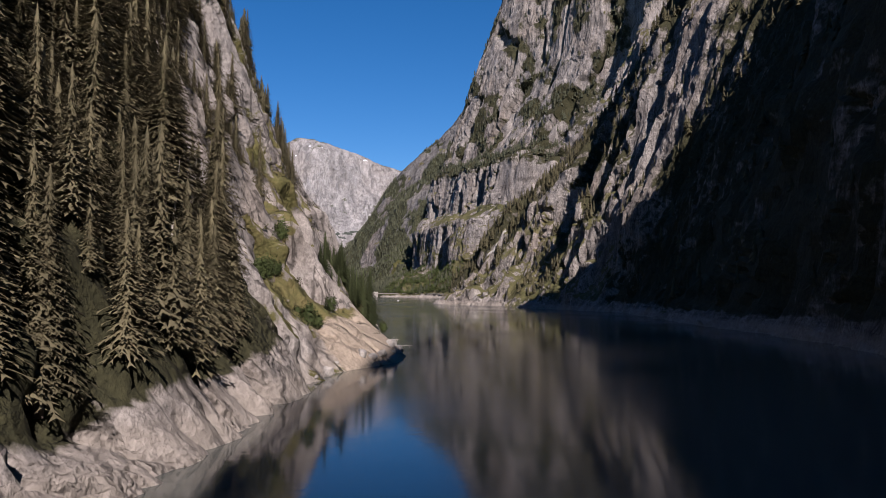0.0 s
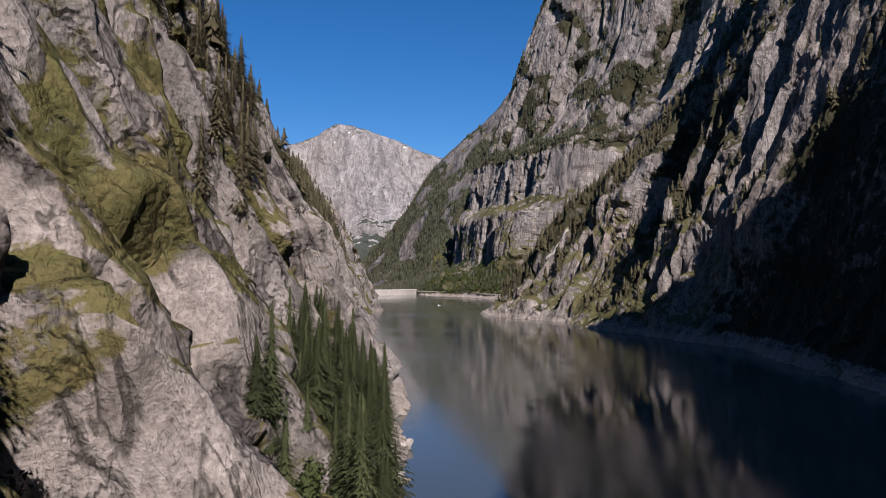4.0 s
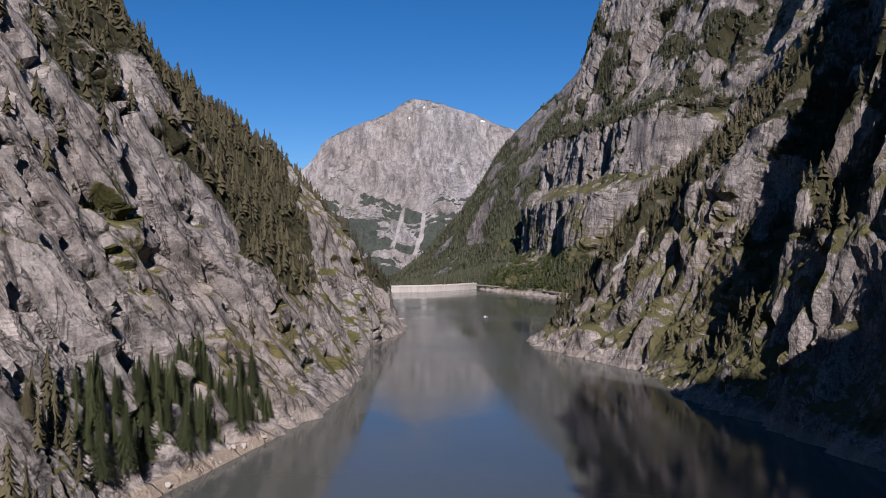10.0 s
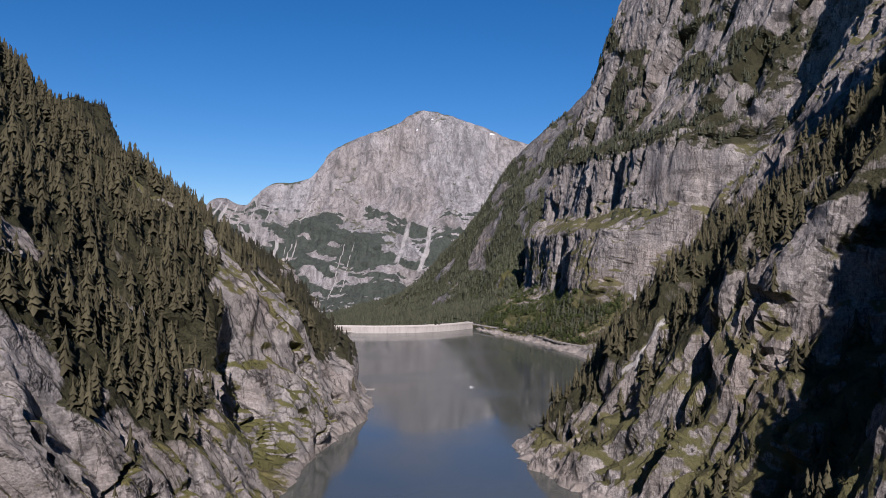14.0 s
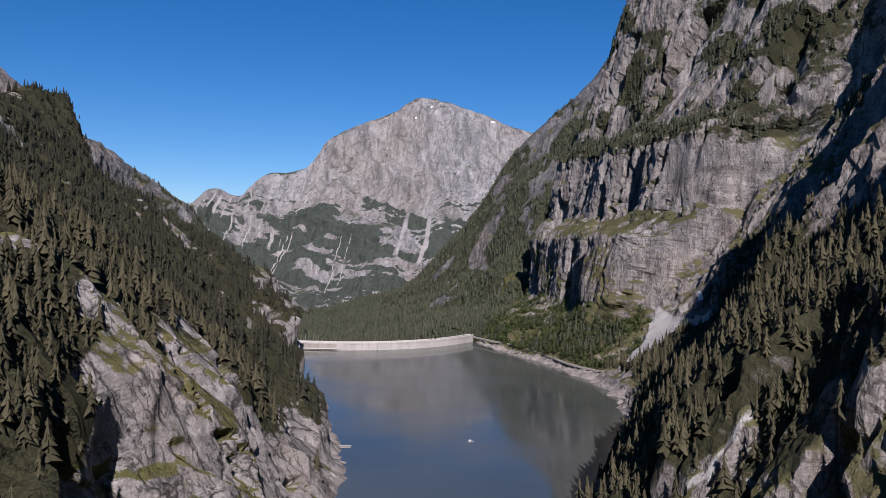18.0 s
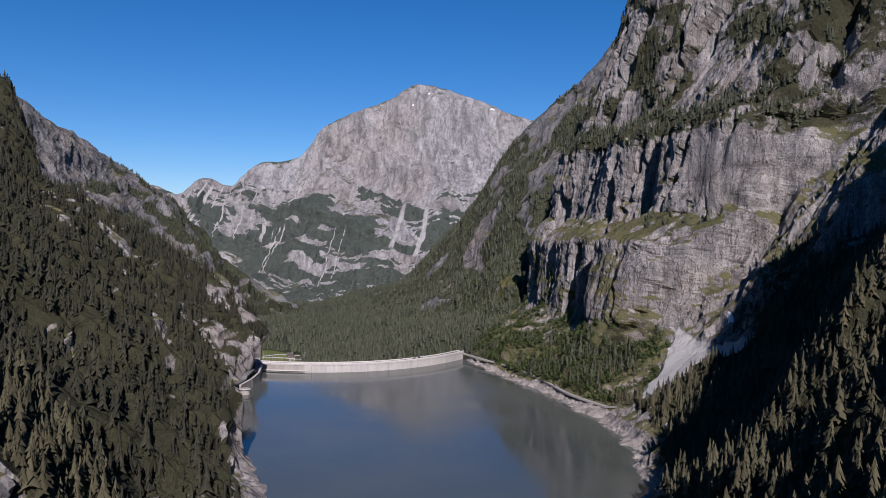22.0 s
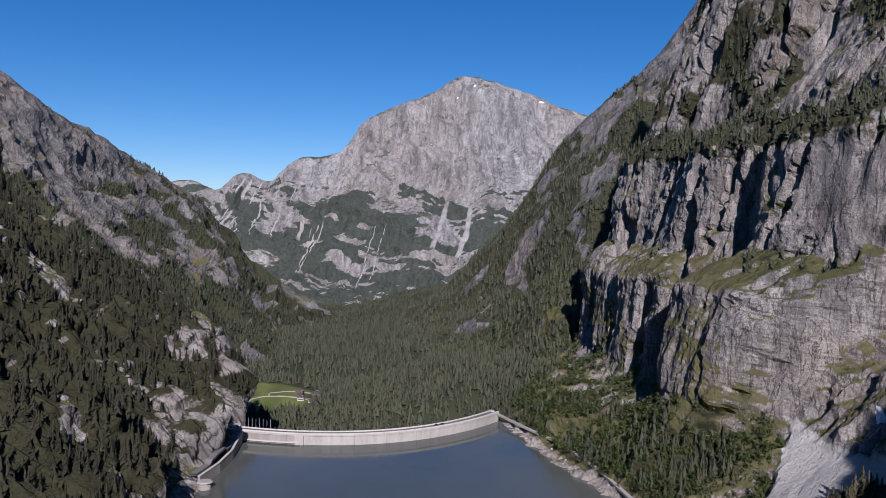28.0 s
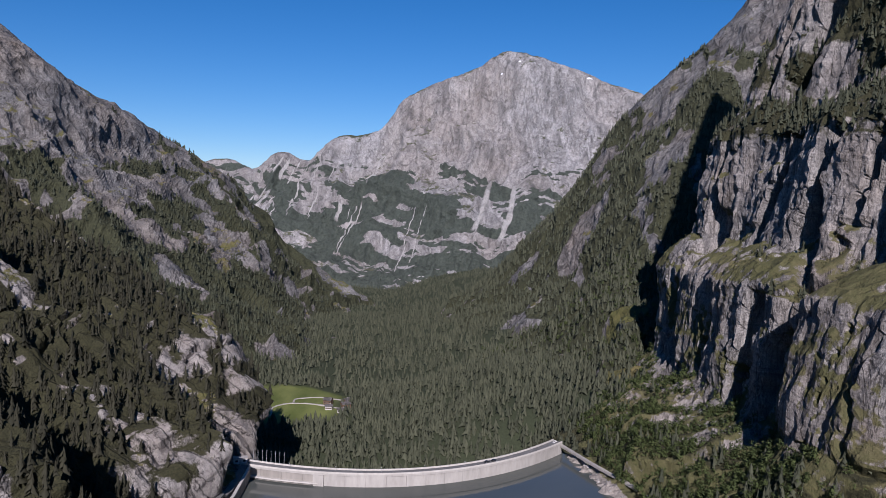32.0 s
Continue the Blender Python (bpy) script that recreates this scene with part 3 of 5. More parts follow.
    out = grid + n * lift.reshape(grid.shape[:2])[..., None]
    up = np.abs(normals(out)[..., 2]).reshape(-1)
    patch = fractal(p / 34, 3, 91)
    front = ramp01(p[:, 1], 350, 400) * (1 - ramp01(p[:, 1], 640, 700)) * (0.5 * ramp01(p[:, 2] + 25 * patch, 60, 120) + 0.18)
    back = ramp01(p[:, 1] + 0.9 * p[:, 2], 570, 650) * (1 - ramp01(p[:, 1], 1040, 1110)) * (1 - ramp01(p[:, 2], 110, 190))
    foot = ramp01(p[:, 1], 1080, 1160) * (1 - ramp01(p[:, 2] + 0.25 * np.clip(p[:, 1] - 1180, 0, 200), 42, 76)) * np.maximum(ramp01(p[:, 2], 3, 9), ramp01(p[:, 1], 1295, 1310))
    ledge = (1 - ramp01(np.abs(p[:, 2] - 262 - 10 * patch), 12, 30)) * ramp01(p[:, 1], 1000, 1100)
    near = (1 - ramp01(p[:, 1], 300, 370)) * 0.85
    wood = 0.95 * np.maximum.reduce([back * ramp01(p[:, 2], 6, 20), foot * ramp01(patch, -0.5, 0.3), 0.75 * ledge, near, front, 0.78 * ramp01(p[:, 2], 262, 310) * ramp01(p[:, 1], 1110, 1180) * ramp01(patch, -0.35, 0.4)]) + 0.25 * patch + 0.7 * (up - 0.42) - 1.0 * (1 - np.maximum(ramp01(p[:, 2], 4, 9), ramp01(p[:, 1], 1295, 1310)))
    turf = 0.16 + 1.35 * (up - 0.34) + 0.35 * patch + 0.3 * ramp01(p[:, 1], 350, 400) * (1 - ramp01(p[:, 1], 640, 700)) + 0.42 * wall * (1 - ramp01(p[:, 2], 110, 160)) * ramp01(patch, -0.6, 0.2) + 0.9 * foot - 0.7 * (1 - ramp01(p[:, 2], 4, 9))
    chute = (1 - ramp01(np.abs(p[:, 1] - 570 + 5 * fractal(p / 16, 2, 7)), 1.0, 3.2)) * ramp01(p[:, 2], 40, 50) * (1 - ramp01(p[:, 2], 92, 104))
    fan = np.maximum(fan, 0.7 * chute * ramp01(patch, -0.7, 0.0))
    drift = 1 - ramp01(np.linalg.norm((p - (88, 1096, 84)) / (4.5, 6, 10), axis=1), 0.75, 1.1)
    ob = surface("mountain_right", out, RIGHT_ROCK, {"turf": turf, "wood": wood - 2 * fan, "scree": fan, "snow": drift, "dry": ramp01(p[:, 1], 1292, 1310)}, False, False)
    tagged(ob, "sheer banded grey limestone wall rising from the lake", "cliff", kind="structure")
    return out, np.clip(wood - 2 * fan, 0, 1).reshape(out.shape[:2]), np.clip(turf - 2 * fan, 0, 1).reshape(out.shape[:2]), up.reshape(out.shape[:2])


left_grid, left_wood, left_turf, left_up = left_side()
right_grid, right_wood, right_turf, right_up = right_side()



def mountain_back(name, grid, side, last, material, label):
    """The land behind a crest, falling away from the lake."""
    edge = grid[:, -1][grid[:, -1, 1] < last][::6]
    steps = np.linspace(0, 1, 40)
    out = edge[:, None, :] + np.zeros((1, 40, 3))
    out[..., 0] += side * 1500 * steps**1.6
    out[..., 2] += (140 - edge[:, None, 2]) * ramp01(steps, 0.0, 0.75)
    p = out.reshape(-1, 3)
    out[..., 2] += (40 * fractal(p / 160, 4, 33)).reshape(out.shape[:2]) * ramp01(steps, 0.05, 0.5)
    patch = fractal(p / 90, 3, 34)
    ob = surface(name, out, material, {"turf": 0.15 + 0.4 * patch, "wood": 0.2 - 0.6 * patch}, side < 0, False)
    tagged(ob, label, "mountainside", kind="structure")


mountain_back("mountain_left_back", left_grid, -1, 1080, LEFT_ROCK, "wooded grey slope behind the ridge")
mountain_back("mountain_right_back", right_grid, 1, 1540, RIGHT_ROCK, "grey rocky slope behind the wall")


# ---- the far country ----
HILL_ROCK = mountain_material("hill_limestone", 4.0, rock=((0.05, 0.05, 0.051), (0.13, 0.127, 0.125), (0.25, 0.242, 0.236)), soil=((0.022, 0.025, 0.014), (0.055, 0.057, 0.030)), streak=(0.8, 0.8, 0.4))
def hill(name, rails, nu, nv, bumps, label, flip=False, trees=(0, 0), material=FAR_ROCK, seed=0, snow=None, bare=(), green=(), bands=()):
    grid = loft(rails, nu, nv)
    n = normals(grid)
    if n[..., 2].mean() < 0:
        n = -n
    p = grid.reshape(-1, 3)
    lift = 0
    for size, height, octaves in bumps:
        lift = lift + height * (crags(p / (size, size, size * 2.6), octaves, seed + int(size)) - 0.45)
    v, top = np.linspace(0, 1, nv), (len(rails) - 2) / (len(rails) - 1)
    out = grid + n * (np.reshape(lift, grid.shape[:2]) * (1 - 0.7 * np.exp(-(((v - top) / 0.07) ** 2))))[..., None]
    up = np.abs(normals(out)[..., 2]).reshape(-1)
    patch = fractal(p / (np.array([0.22, 0.3, 1.3]) * bumps[0][0]), 4, seed + 5)
    low = 1 - ramp01(p[:, 2] + 90 * patch, *trees)
    wood = 1.15 * low * ramp01(up + 0.3 * patch, 0.2, 0.45)
    if bands:
        across, thick, cover = bands
        tilt = p[:, 2] + 0.10 * p[:, 0] + 0.8 * thick * fractal(p / (1.2 * across), 2, seed + 11)
        ledge = fractal(np.stack([p[:, 0] / across, p[:, 1] / across, tilt / thick], 1), 4, seed + 12, 0.65)
        wood = ramp01(0.9 * low + 0.75 * ledge - cover, -0.08, 0.15) * ramp01(low, 0.08, 0.3)
    turf = 0.9 * (up - 0.45) + 0.3 * patch
    for x, y, r in bare:
        wood -= 1.6 * (1 - ramp01(np.hypot(p[:, 0] - x, p[:, 1] - y) / r + 0.35 * patch, 0.6, 1.1))
    for x, y, r in green:
        spot = 1 - ramp01(np.hypot(p[:, 0] - x, p[:, 1] - y) / r + 0.3 * patch, 0.6, 1.1)
        wood, turf = wood - 1.2 * spot, turf + spot
    marks = {"turf": turf, "wood": wood}
    if snow:
        along = (np.arange(nu) / nu)[:, None] + 0.0 * v[None]
        strand = (along.reshape(-1) * 44 + 0.22 * fractal(p / 150, 3, seed + 9))[:, None] * (1, 0, 0)
        runs = 1 - ramp01(np.abs(waves(strand, seed + 8)), 0.04, 0.13)
        marks["scree"] = 0.9 * runs * ramp01(p[:, 2], -170, -60) * (1 - ramp01(p[:, 2], 380, 560)) * ramp01(fractal(p / (200, 200, 400), 2, 3), -0.35, 0.2)
        wood -= 1.2 * marks["scree"]
        marks["snow"] = ramp01(fractal(p / (90, 60, 22), 3, 7), 0.85, 1.0) * ramp01(p[:, 2], *snow)
    ob = surface(name, out, material, marks, flip, False)
    tagged(ob, label, "mountain", kind="structure")
    return out, np.clip(wood, 0, 1).reshape(out.shape[:2]), up.reshape(out.shape[:2])


SPUR_FOOT = [(-1500, 1230, 60), (-1050, 1290, 0), (-800, 1380, -40), (-700, 1600, -62), (-790, 2000, -100), (-900, 2420, -150), (-1010, 2800, -215)]
SPUR_CREST = [(-1560, 1500, 770), (-1530, 1800, 572), (-1472, 1909, 450), (-1490, 2100, 386), (-1498, 2360, 304), (-1500, 2640, 145), (-1103, 2800, -165)]


def between(a, b, part_way, sag):
    """A rail between two others, some metres lower than the straight way."""
    return [tuple(p + (q - p) * part_way for p, q in zip(u, v))[:2] + (u[2] + (v[2] - u[2]) * part_way - sag,) for u, v in zip(a, b)]


left_far = hill("mountain_left_far", [SPUR_FOOT, between(SPUR_FOOT, SPUR_CREST, 0.25, 42), between(SPUR_FOOT, SPUR_CREST, 0.5, 26), between(SPUR_FOOT, SPUR_CREST, 0.75, 14), SPUR_CREST, [(x - 350, y + 90, z - 330) for x, y, z in SPUR_CREST]],
    360, 230, ((260, 80, 3), (80, 34, 3), (26, 13, 2)), "rocky forested spur falling to the valley", False, (40, 420), HILL_ROCK, 200, bands=(110, 60, 0.55))
right_far = hill("mountain_right_far", [
    [(60, 1290, -160), (-60, 1320, -60), (-170, 1345, 0), (-300, 1440, -40), (-500, 1600, -66), (-720, 1880, -95), (-960, 2270, -135)],
    [(80, 1480, 20), (-60, 1500, 30), (-165, 1500, 62), (-215, 1570, 58), (-340, 1720, 15), (-540, 1950, -50), (-840, 2280, -120)],
    [(100, 1700, 150), (-80, 1700, 95), (-187, 1700, 113), (-245, 1740, 110), (-340, 1900, 65), (-540, 2060, -10), (-810, 2290, -110)],
    [(110, 2000, 430), (-30, 2000, 400), (-122, 2000, 400), (-260, 2020, 275), (-430, 2100, 110), (-640, 2180, -30), (-800, 2295, -105)],
    [(100, 2300, 810), (-53, 2300, 669), (-141, 2300, 543), (-290, 2300, 412), (-500, 2300, 143), (-700, 2300, -40), (-790, 2300, -100)],
    [(300, 2700, 600), (150, 2700, 450), (50, 2700, 350), (-100, 2700, 250), (-350, 2700, 20), (-600, 2700, -120), (-800, 2700, -200)],
], 360, 250, ((150, 34, 3), (45, 14, 3), (18, 7, 2)), "forested slope with grey rock bands beyond the dam", True, (170, 520), HILL_ROCK, 300, None, ((-440, 1840, 48), (-395, 1800, 30), (-330, 1990, 40), (-200, 1900, 45), (-480, 2120, 30)), ((-225, 1430, 45), (-160, 1420, 40), (-300, 1520, 40), (-190, 1560, 30), (-560, 1890, 25)), bands=(70, 90, 0.3))
CREST_LINE = [(-3150, 3945, 430), (-2901, 4022, 376), (-2751, 4069, 400), (-2601, 4115, 355), (-2454, 4160, 443), (-2320, 4200, 408), (-2178, 4246, 520), (-1976, 4309, 551), (-1906, 4330, 611), (-1810, 4360, 738), (-1600, 4425, 828),
              (-1462, 4468, 879), (-1313, 4514, 966), (-1161, 4561, 939), (-941, 4630, 870), (-696, 4706, 774), (-200, 4860, 600)]
FALL = ((0.0, 860), (0.16, 700), (0.36, 520), (0.55, 360), (0.74, 200), (1.0, 0), (0.6, -350))
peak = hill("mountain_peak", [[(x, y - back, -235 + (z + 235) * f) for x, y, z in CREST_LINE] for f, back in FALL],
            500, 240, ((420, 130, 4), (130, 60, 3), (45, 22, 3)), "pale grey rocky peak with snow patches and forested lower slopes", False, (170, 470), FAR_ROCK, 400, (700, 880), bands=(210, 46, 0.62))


# ---- lake, valley floor and dam ----
def slab(name, corners, z, material, label, category, kind="structure"):
    bm = bmesh.new()
    bm.faces.new([bm.verts.new((x, y, z)) for x, y in corners])
    mesh = bpy.data.meshes.new(name)
    bm.to_mesh(mesh)
    bm.free()
    mesh.materials.append(material)
    return tagged(new(name, mesh), label, category, kind=kind)


DAM_A, DAM_B, DAM_SAG, CREST = Vector((-378, 1150)), Vector((-196, 1300)), 42.0, 9.0


def dam_line(u):
    """Place along the crest: an arch that bulges towards the water."""
    along = DAM_B - DAM_A
    side = Vector((along.y, -along.x)).normalized()
    return DAM_A + along * u + side * DAM_SAG * 4 * u * (1 - u)


edge = [tuple(dam_line(i / 24)) for i in range(25)]
slab("water", [(-378, 1150), (-500, 1100), (-300, 600), (-150, 100), (-100, -900), (400, -900), (400, 300), (350, 1000), (0, 1300), (-196, 1300)] + edge[::-1][1:-1], 0.0, WATER, "still grey-green reservoir water", "water")


# ---- valley floor behind the dam, out to the horizon ----
def valley_floor():
    xs, ys = np.linspace(-4200, 2600, 260), spread((1120, 1700, 8), (1700, 4980, 30))
    x, y = np.meshgrid(xs, ys, indexing="ij")
    z = -42 - np.clip(y - 1500, 0, 3000) * 0.065 + 0.0 * x
    z += 0.26 * np.clip(x + 420 + 0.5 * (y - 1400), 0, 420) * ramp01(y, 1270, 1400)
    grid = np.stack([x, y, z], -1)
    p = grid.reshape(-1, 3)
    grid[..., 2] += (5 * fractal(p / 120, 3, 71) - 45 * (1 - ramp01(p[:, 1], 1180, 1340))).reshape(x.shape)
    patch = fractal(p / 40, 3, 72)
    oval = np.hypot((p[:, 0] + 565) / 85, (p[:, 1] - 1452) / 92)
    meadow = 1 - ramp01(oval + 0.12 * patch, 0.85, 1.0)
    ob = surface("ground", grid, MEADOW, {"turf": meadow, "wood": 1 - meadow}, True)
    tagged(ob, "valley floor with a bright green meadow among forest", "ground", kind="structure")
    return grid, (1 - meadow).reshape(x.shape)


def meadow_material():
    m = Nodes("valley_turf")
    at = m.place()
    mown = m.noise(m.place(1.0, 0.3, 1.0, turn=(0, 0, 25)), 0.05, 4, 0.5)
    fine = m.noise(at, 0.6, 4, 0.7)
    green = m.ramp(m.sum("ADD", m.sum("MULTIPLY", mown, 0.7), m.sum("MULTIPLY", fine, 0.3)), (0.38, (0.088, 0.108, 0.03)), (0.62, (0.155, 0.172, 0.055)))
    soil = m.ramp(fine, (0.3, (0.030, 0.036, 0.020)), (0.7, (0.055, 0.064, 0.036)))
    return m.done(m.mix(m.mask("turf"), soil, green), 0.95, None, 0.1)


MEADOW = meadow_material()
floor_grid, floor_wood = valley_floor()

def box_sweep(points, width, low, high, shift=0.0):
    """A bar along a line on the plan: width across, from low to high; shift: how far it lies to the right of the line."""
    bm = bmesh.new()
    rings = []
    for i, p in enumerate(points):
        q = points[min(i + 1, len(points) - 1)] - points[max(i - 1, 0)]
        s = Vector((q.y, -q.x)).normalized()
        rings.append([bm.verts.new((*(p + s * (shift + k * width / 2)), z)) for k, z in ((1, low), (1, high), (-1, high), (-1, low))])
    for a, b in zip(rings, rings[1:]):
        for k in range(4):
            bm.faces.new((a[k], b[k], b[(k + 1) % 4], a[(k + 1) % 4]))
    bm.faces.new(rings[0][::-1]), bm.faces.new(rings[-1])
    bmesh.ops.recalc_face_normals(bm, faces=bm.faces)
    return bm


def box(x, y, z, sx, sy, sz, turn=0.0, bevel=0.0):
    """A box on z, centred over (x, y)."""
    bm = bmesh.new()
    bmesh.ops.create_cube(bm, size=1)
    bmesh.ops.scale(bm, verts=bm.verts, vec=(sx, sy, sz))
    if bevel:
        bmesh.ops.bevel(bm, geom=bm.edges, offset=bevel, segments=2, affect="EDGES")
    bmesh.ops.rotate(bm, verts=bm.verts, matrix=Matrix.Rotation(radians(turn), 3, "Z"))
    bmesh.ops.translate(bm, verts=bm.verts, vec=(x, y, z + sz / 2))
    return bm


def rod(x, y, z, radius, height, sides=8):
    bm = bmesh.new()
    bmesh.ops.create_cone(bm, segments=sides, radius1=radius, radius2=radius * 0.8, depth=height, cap_ends=True)
    bmesh.ops.translate(bm, verts=bm.verts, vec=(x, y, z + height / 2))
    return bm


def part(name, bm, material, parent=None, label=""):
    mesh = bpy.data.meshes.new(name)
    bm.to_mesh(mesh)
    bm.free()
    mesh.materials.append(material)
    ob = new(name, mesh)
    ob.parent = parent
    return tagged(ob, label)


ASPHALT = plain("dam_road", (0.10, 0.098, 0.095), (0.17, 0.165, 0.16), 0.4, 0.9, 0.2)
PALE_STONE = plain("pale_parapet", (0.36, 0.34, 0.31), (0.50, 0.475, 0.44), 0.5, 0.9, 0.2)
STAINED = plain("stained_concrete", (0.20, 0.185, 0.165), (0.34, 0.315, 0.285), 0.12, 0.9, 0.2, 0.05, (1, 1, 0.12))
GRAVEL = plain("gravel_track", (0.27, 0.25, 0.225), (0.40, 0.375, 0.34), 0.8, 0.95, 0.1, 0.1)
STEEL = plain("galvanised_steel", (0.30, 0.31, 0.32), (0.42, 0.43, 0.44), 2.0, 0.5, 0.5)
WHITE_PAINT = plain("white_paint", (0.62, 0.61, 0.59), (0.78, 0.77, 0.75), 0.8, 0.7, 0.3)
DARK_PAINT = plain("dark_car_paint", (0.02, 0.022, 0.026), (0.035, 0.037, 0.042), 1.0, 0.25, 0.5)
TYRE = plain("tyre_rubber", (0.015, 0.015, 0.015), (0.03, 0.03, 0.03), 4.0, 0.9, 0.2)
WINDOW = plain("window_glass", (0.02, 0.025, 0.03), (0.03, 0.036, 0.042), 1.0, 0.08, 0.6)
TIMBER = plain("brown_timber", (0.07, 0.045, 0.03), (0.15, 0.10, 0.065), 1.5, 0.85, 0.2)
ROOFING = plain("grey_roof", (0.12, 0.11, 0.105), (0.21, 0.195, 0.185), 1.5, 0.85, 0.2)


# ---- the dam ----
dam = tagged(new("dam"), "pale concrete arch dam with a road along its crest", "dam")
line = [dam_line(i / 72) for i in range(73)]
BLOCKS = 18
for k in range(BLOCKS):
    piece = line[k * 4: k * 4 + 5]
    cut = [piece[0] + (piece[1] - piece[0]) * 0.012, *piece[1:-1], piece[-1] + (piece[-2] - piece[-1]) * 0.012]
    part("wall_block", box_sweep(cut, 6.4, -100, CREST - 1.6, 0.5), STAINED if k < 4 else CONCRETE, dam)
part("crest_slab", box_sweep(line, 8.4, CREST - 1.6, CREST - 0.2), CONCRETE, dam)
part("road_surface", box_sweep(line, 6.6, CREST - 0.2, CREST - 0.08), ASPHALT, dam)
for side in (-3.9, 3.9):
    part("parapet", box_sweep(line, 0.5, CREST - 0.2, CREST + 0.9, side), PALE_STONE, dam)
part("ledge", box_sweep(line[:16], 2.2, 1.4, 2.4, 4.4), PALE_STONE, dam, "pale step on the water side")
part("gallery", box_sweep(line[14:17], 1.4, -20, CREST - 1.6, 4.2), CONCRETE, dam, "upright rib on the water side")
for k in range(1, 24):
    p = dam_line(k / 24)
    if k % 3 == 0:
        post = part("lamp_post", rod(p.x, p.y, CREST, 0.09, 3.2), STEEL, dam)
        part("lamp_head", box(p.x, p.y, CREST + 3.2, 0.7, 0.25, 0.14, 40, 0.03), STEEL, post)


def gate_house(x, y, z, sx, sy, sz, turn, label):
    house = tagged(new("gate_house"), label, "building")
    part("wall", box(x, y, z, sx, sy, sz, turn), WHITE_PAINT, house)
    part("roof", box(x, y, z + sz, sx + 0.8, sy + 0.8, 0.35, turn), CONCRETE, house)
    r = radians(turn)
    for k in (-0.28, 0.28):
        wx, wy = x + math.cos(r) * sx * k + math.sin(r) * sy * 0.5, y + math.sin(r) * sx * k - math.cos(r) * sy * 0.5
        pane = part("window", box(wx, wy, z + sz * 0.4, sx * 0.2, 0.12, sz * 0.32, turn), WINDOW, house)
        part("sill", box(wx, wy, z + sz * 0.4 - 0.12, sx * 0.24, 0.3, 0.12, turn), CONCRETE, pane)
        part("lintel", box(wx, wy, z + sz * 0.72, sx * 0.24, 0.26, 0.14, turn), CONCRETE, pane)
    leaf = part("door", box(x + math.sin(r) * sy * 0.5, y - math.cos(r) * sy * 0.5, z, sx * 0.16, 0.1, sz * 0.7, turn), STEEL, house)
    part("handle", box(x + math.sin(r) * (sy * 0.5 + 0.08) + math.cos(r) * 0.3, y - math.cos(r) * (sy * 0.5 + 0.08) + math.sin(r) * 0.3, z + 1.0, 0.14, 0.06, 0.04, turn), TYRE, leaf)
    return house


start, end = dam_line(0), dam_line(1)
gate_house(start.x - 1, start.y - 2, CREST, 9, 5, 3.4, 40, "small pale concrete gate house at the dam's end")
gate_house(start.x - 14, start.y - 6, CREST + 1, 5, 4, 3.0, 40, "small white service hut beside the gate house")
for k in range(8):
    p = dam_line(0.035 + 0.012 * k) + Vector((-5.5, 4.5))
    pole = tagged(new("flag_pole"), "thin bare flag pole behind the dam crest", "pole", "flag poles on the dam")
    part("base", box(p.x, p.y, CREST - 3, 0.7, 0.7, 3), CONCRETE, pole)
    part("shaft", rod(p.x, p.y, CREST, 0.1, 8.0), STEEL, pole)
    part("finial", rod(p.x, p.y, CREST + 8.0, 0.16, 0.3), STEEL, pole)


def car(x, y, z, turn, paint, label):
    """A small parked car: body, cabin, four wheels, lamps."""
    m = pose(0, 0, 0, 0, 0, turn)
    thing = tagged(new("car"), label, "car", "parked cars")
    thing.matrix_basis = Matrix.Translation((x, y, z)) @ m
    part("body", box(0, 0, 0.3, 4.2, 1.75, 0.65, 0, 0.15), paint, thing)
    part("cabin", box(-0.2, 0, 0.93, 2.3, 1.55, 0.5, 0, 0.2), WINDOW, thing)
    part("roof", box(-0.25, 0, 1.42, 1.7, 1.4, 0.06, 0, 0.02), paint, thing)
    for wx in (-1.3, 1.3):
        for wy in (-0.8, 0.8):
            bm = bmesh.new()
            bmesh.ops.create_cone(bm, segments=14, radius1=0.32, radius2=0.32, depth=0.2, cap_ends=True)
            bmesh.ops.rotate(bm, verts=bm.verts, matrix=Matrix.Rotation(radians(90), 3, "X"))
            bmesh.ops.translate(bm, verts=bm.verts, vec=(wx, wy, 0.32))
            wheel = part("wheel", bm, TYRE, thing)
            bm = bmesh.new()
            bmesh.ops.create_cone(bm, segments=12, radius1=0.2, radius2=0.17, depth=0.24, cap_ends=True)
            bmesh.ops.rotate(bm, verts=bm.verts, matrix=Matrix.Rotation(radians(90), 3, "X"))
            bmesh.ops.translate(bm, verts=bm.verts, vec=(wx, wy, 0.32))
            part("rim", bm, STEEL, wheel)
    for wy in (-0.6, 0.6):
        part("headlight", box(2.06, wy, 0.62, 0.1, 0.35, 0.16), WHITE_PAINT, thing)
    return thing


for u, paint, name in ((0.70, DARK_PAINT, "dark parked car on the dam road"), (0.725, DARK_PAINT, "dark parked car on the dam road"), (0.985, WHITE_PAINT, "white parked car at the dam's end")):
    a, b = dam_line(u), dam_line(u + 0.01)
    car(a.x, a.y, CREST - 0.08, math.degrees(math.atan2(b.y - a.y, b.x - a.x)), paint, name)


# ---- roads, walls and huts ----
def height_on(grid, x, y):
    """Height of a valley side over a place on the plan."""
    near = ((grid[..., 0] - x) ** 2 + (grid[..., 1] - y) ** 2).argmin()
    return float(grid.reshape(-1, 3)[near, 2])


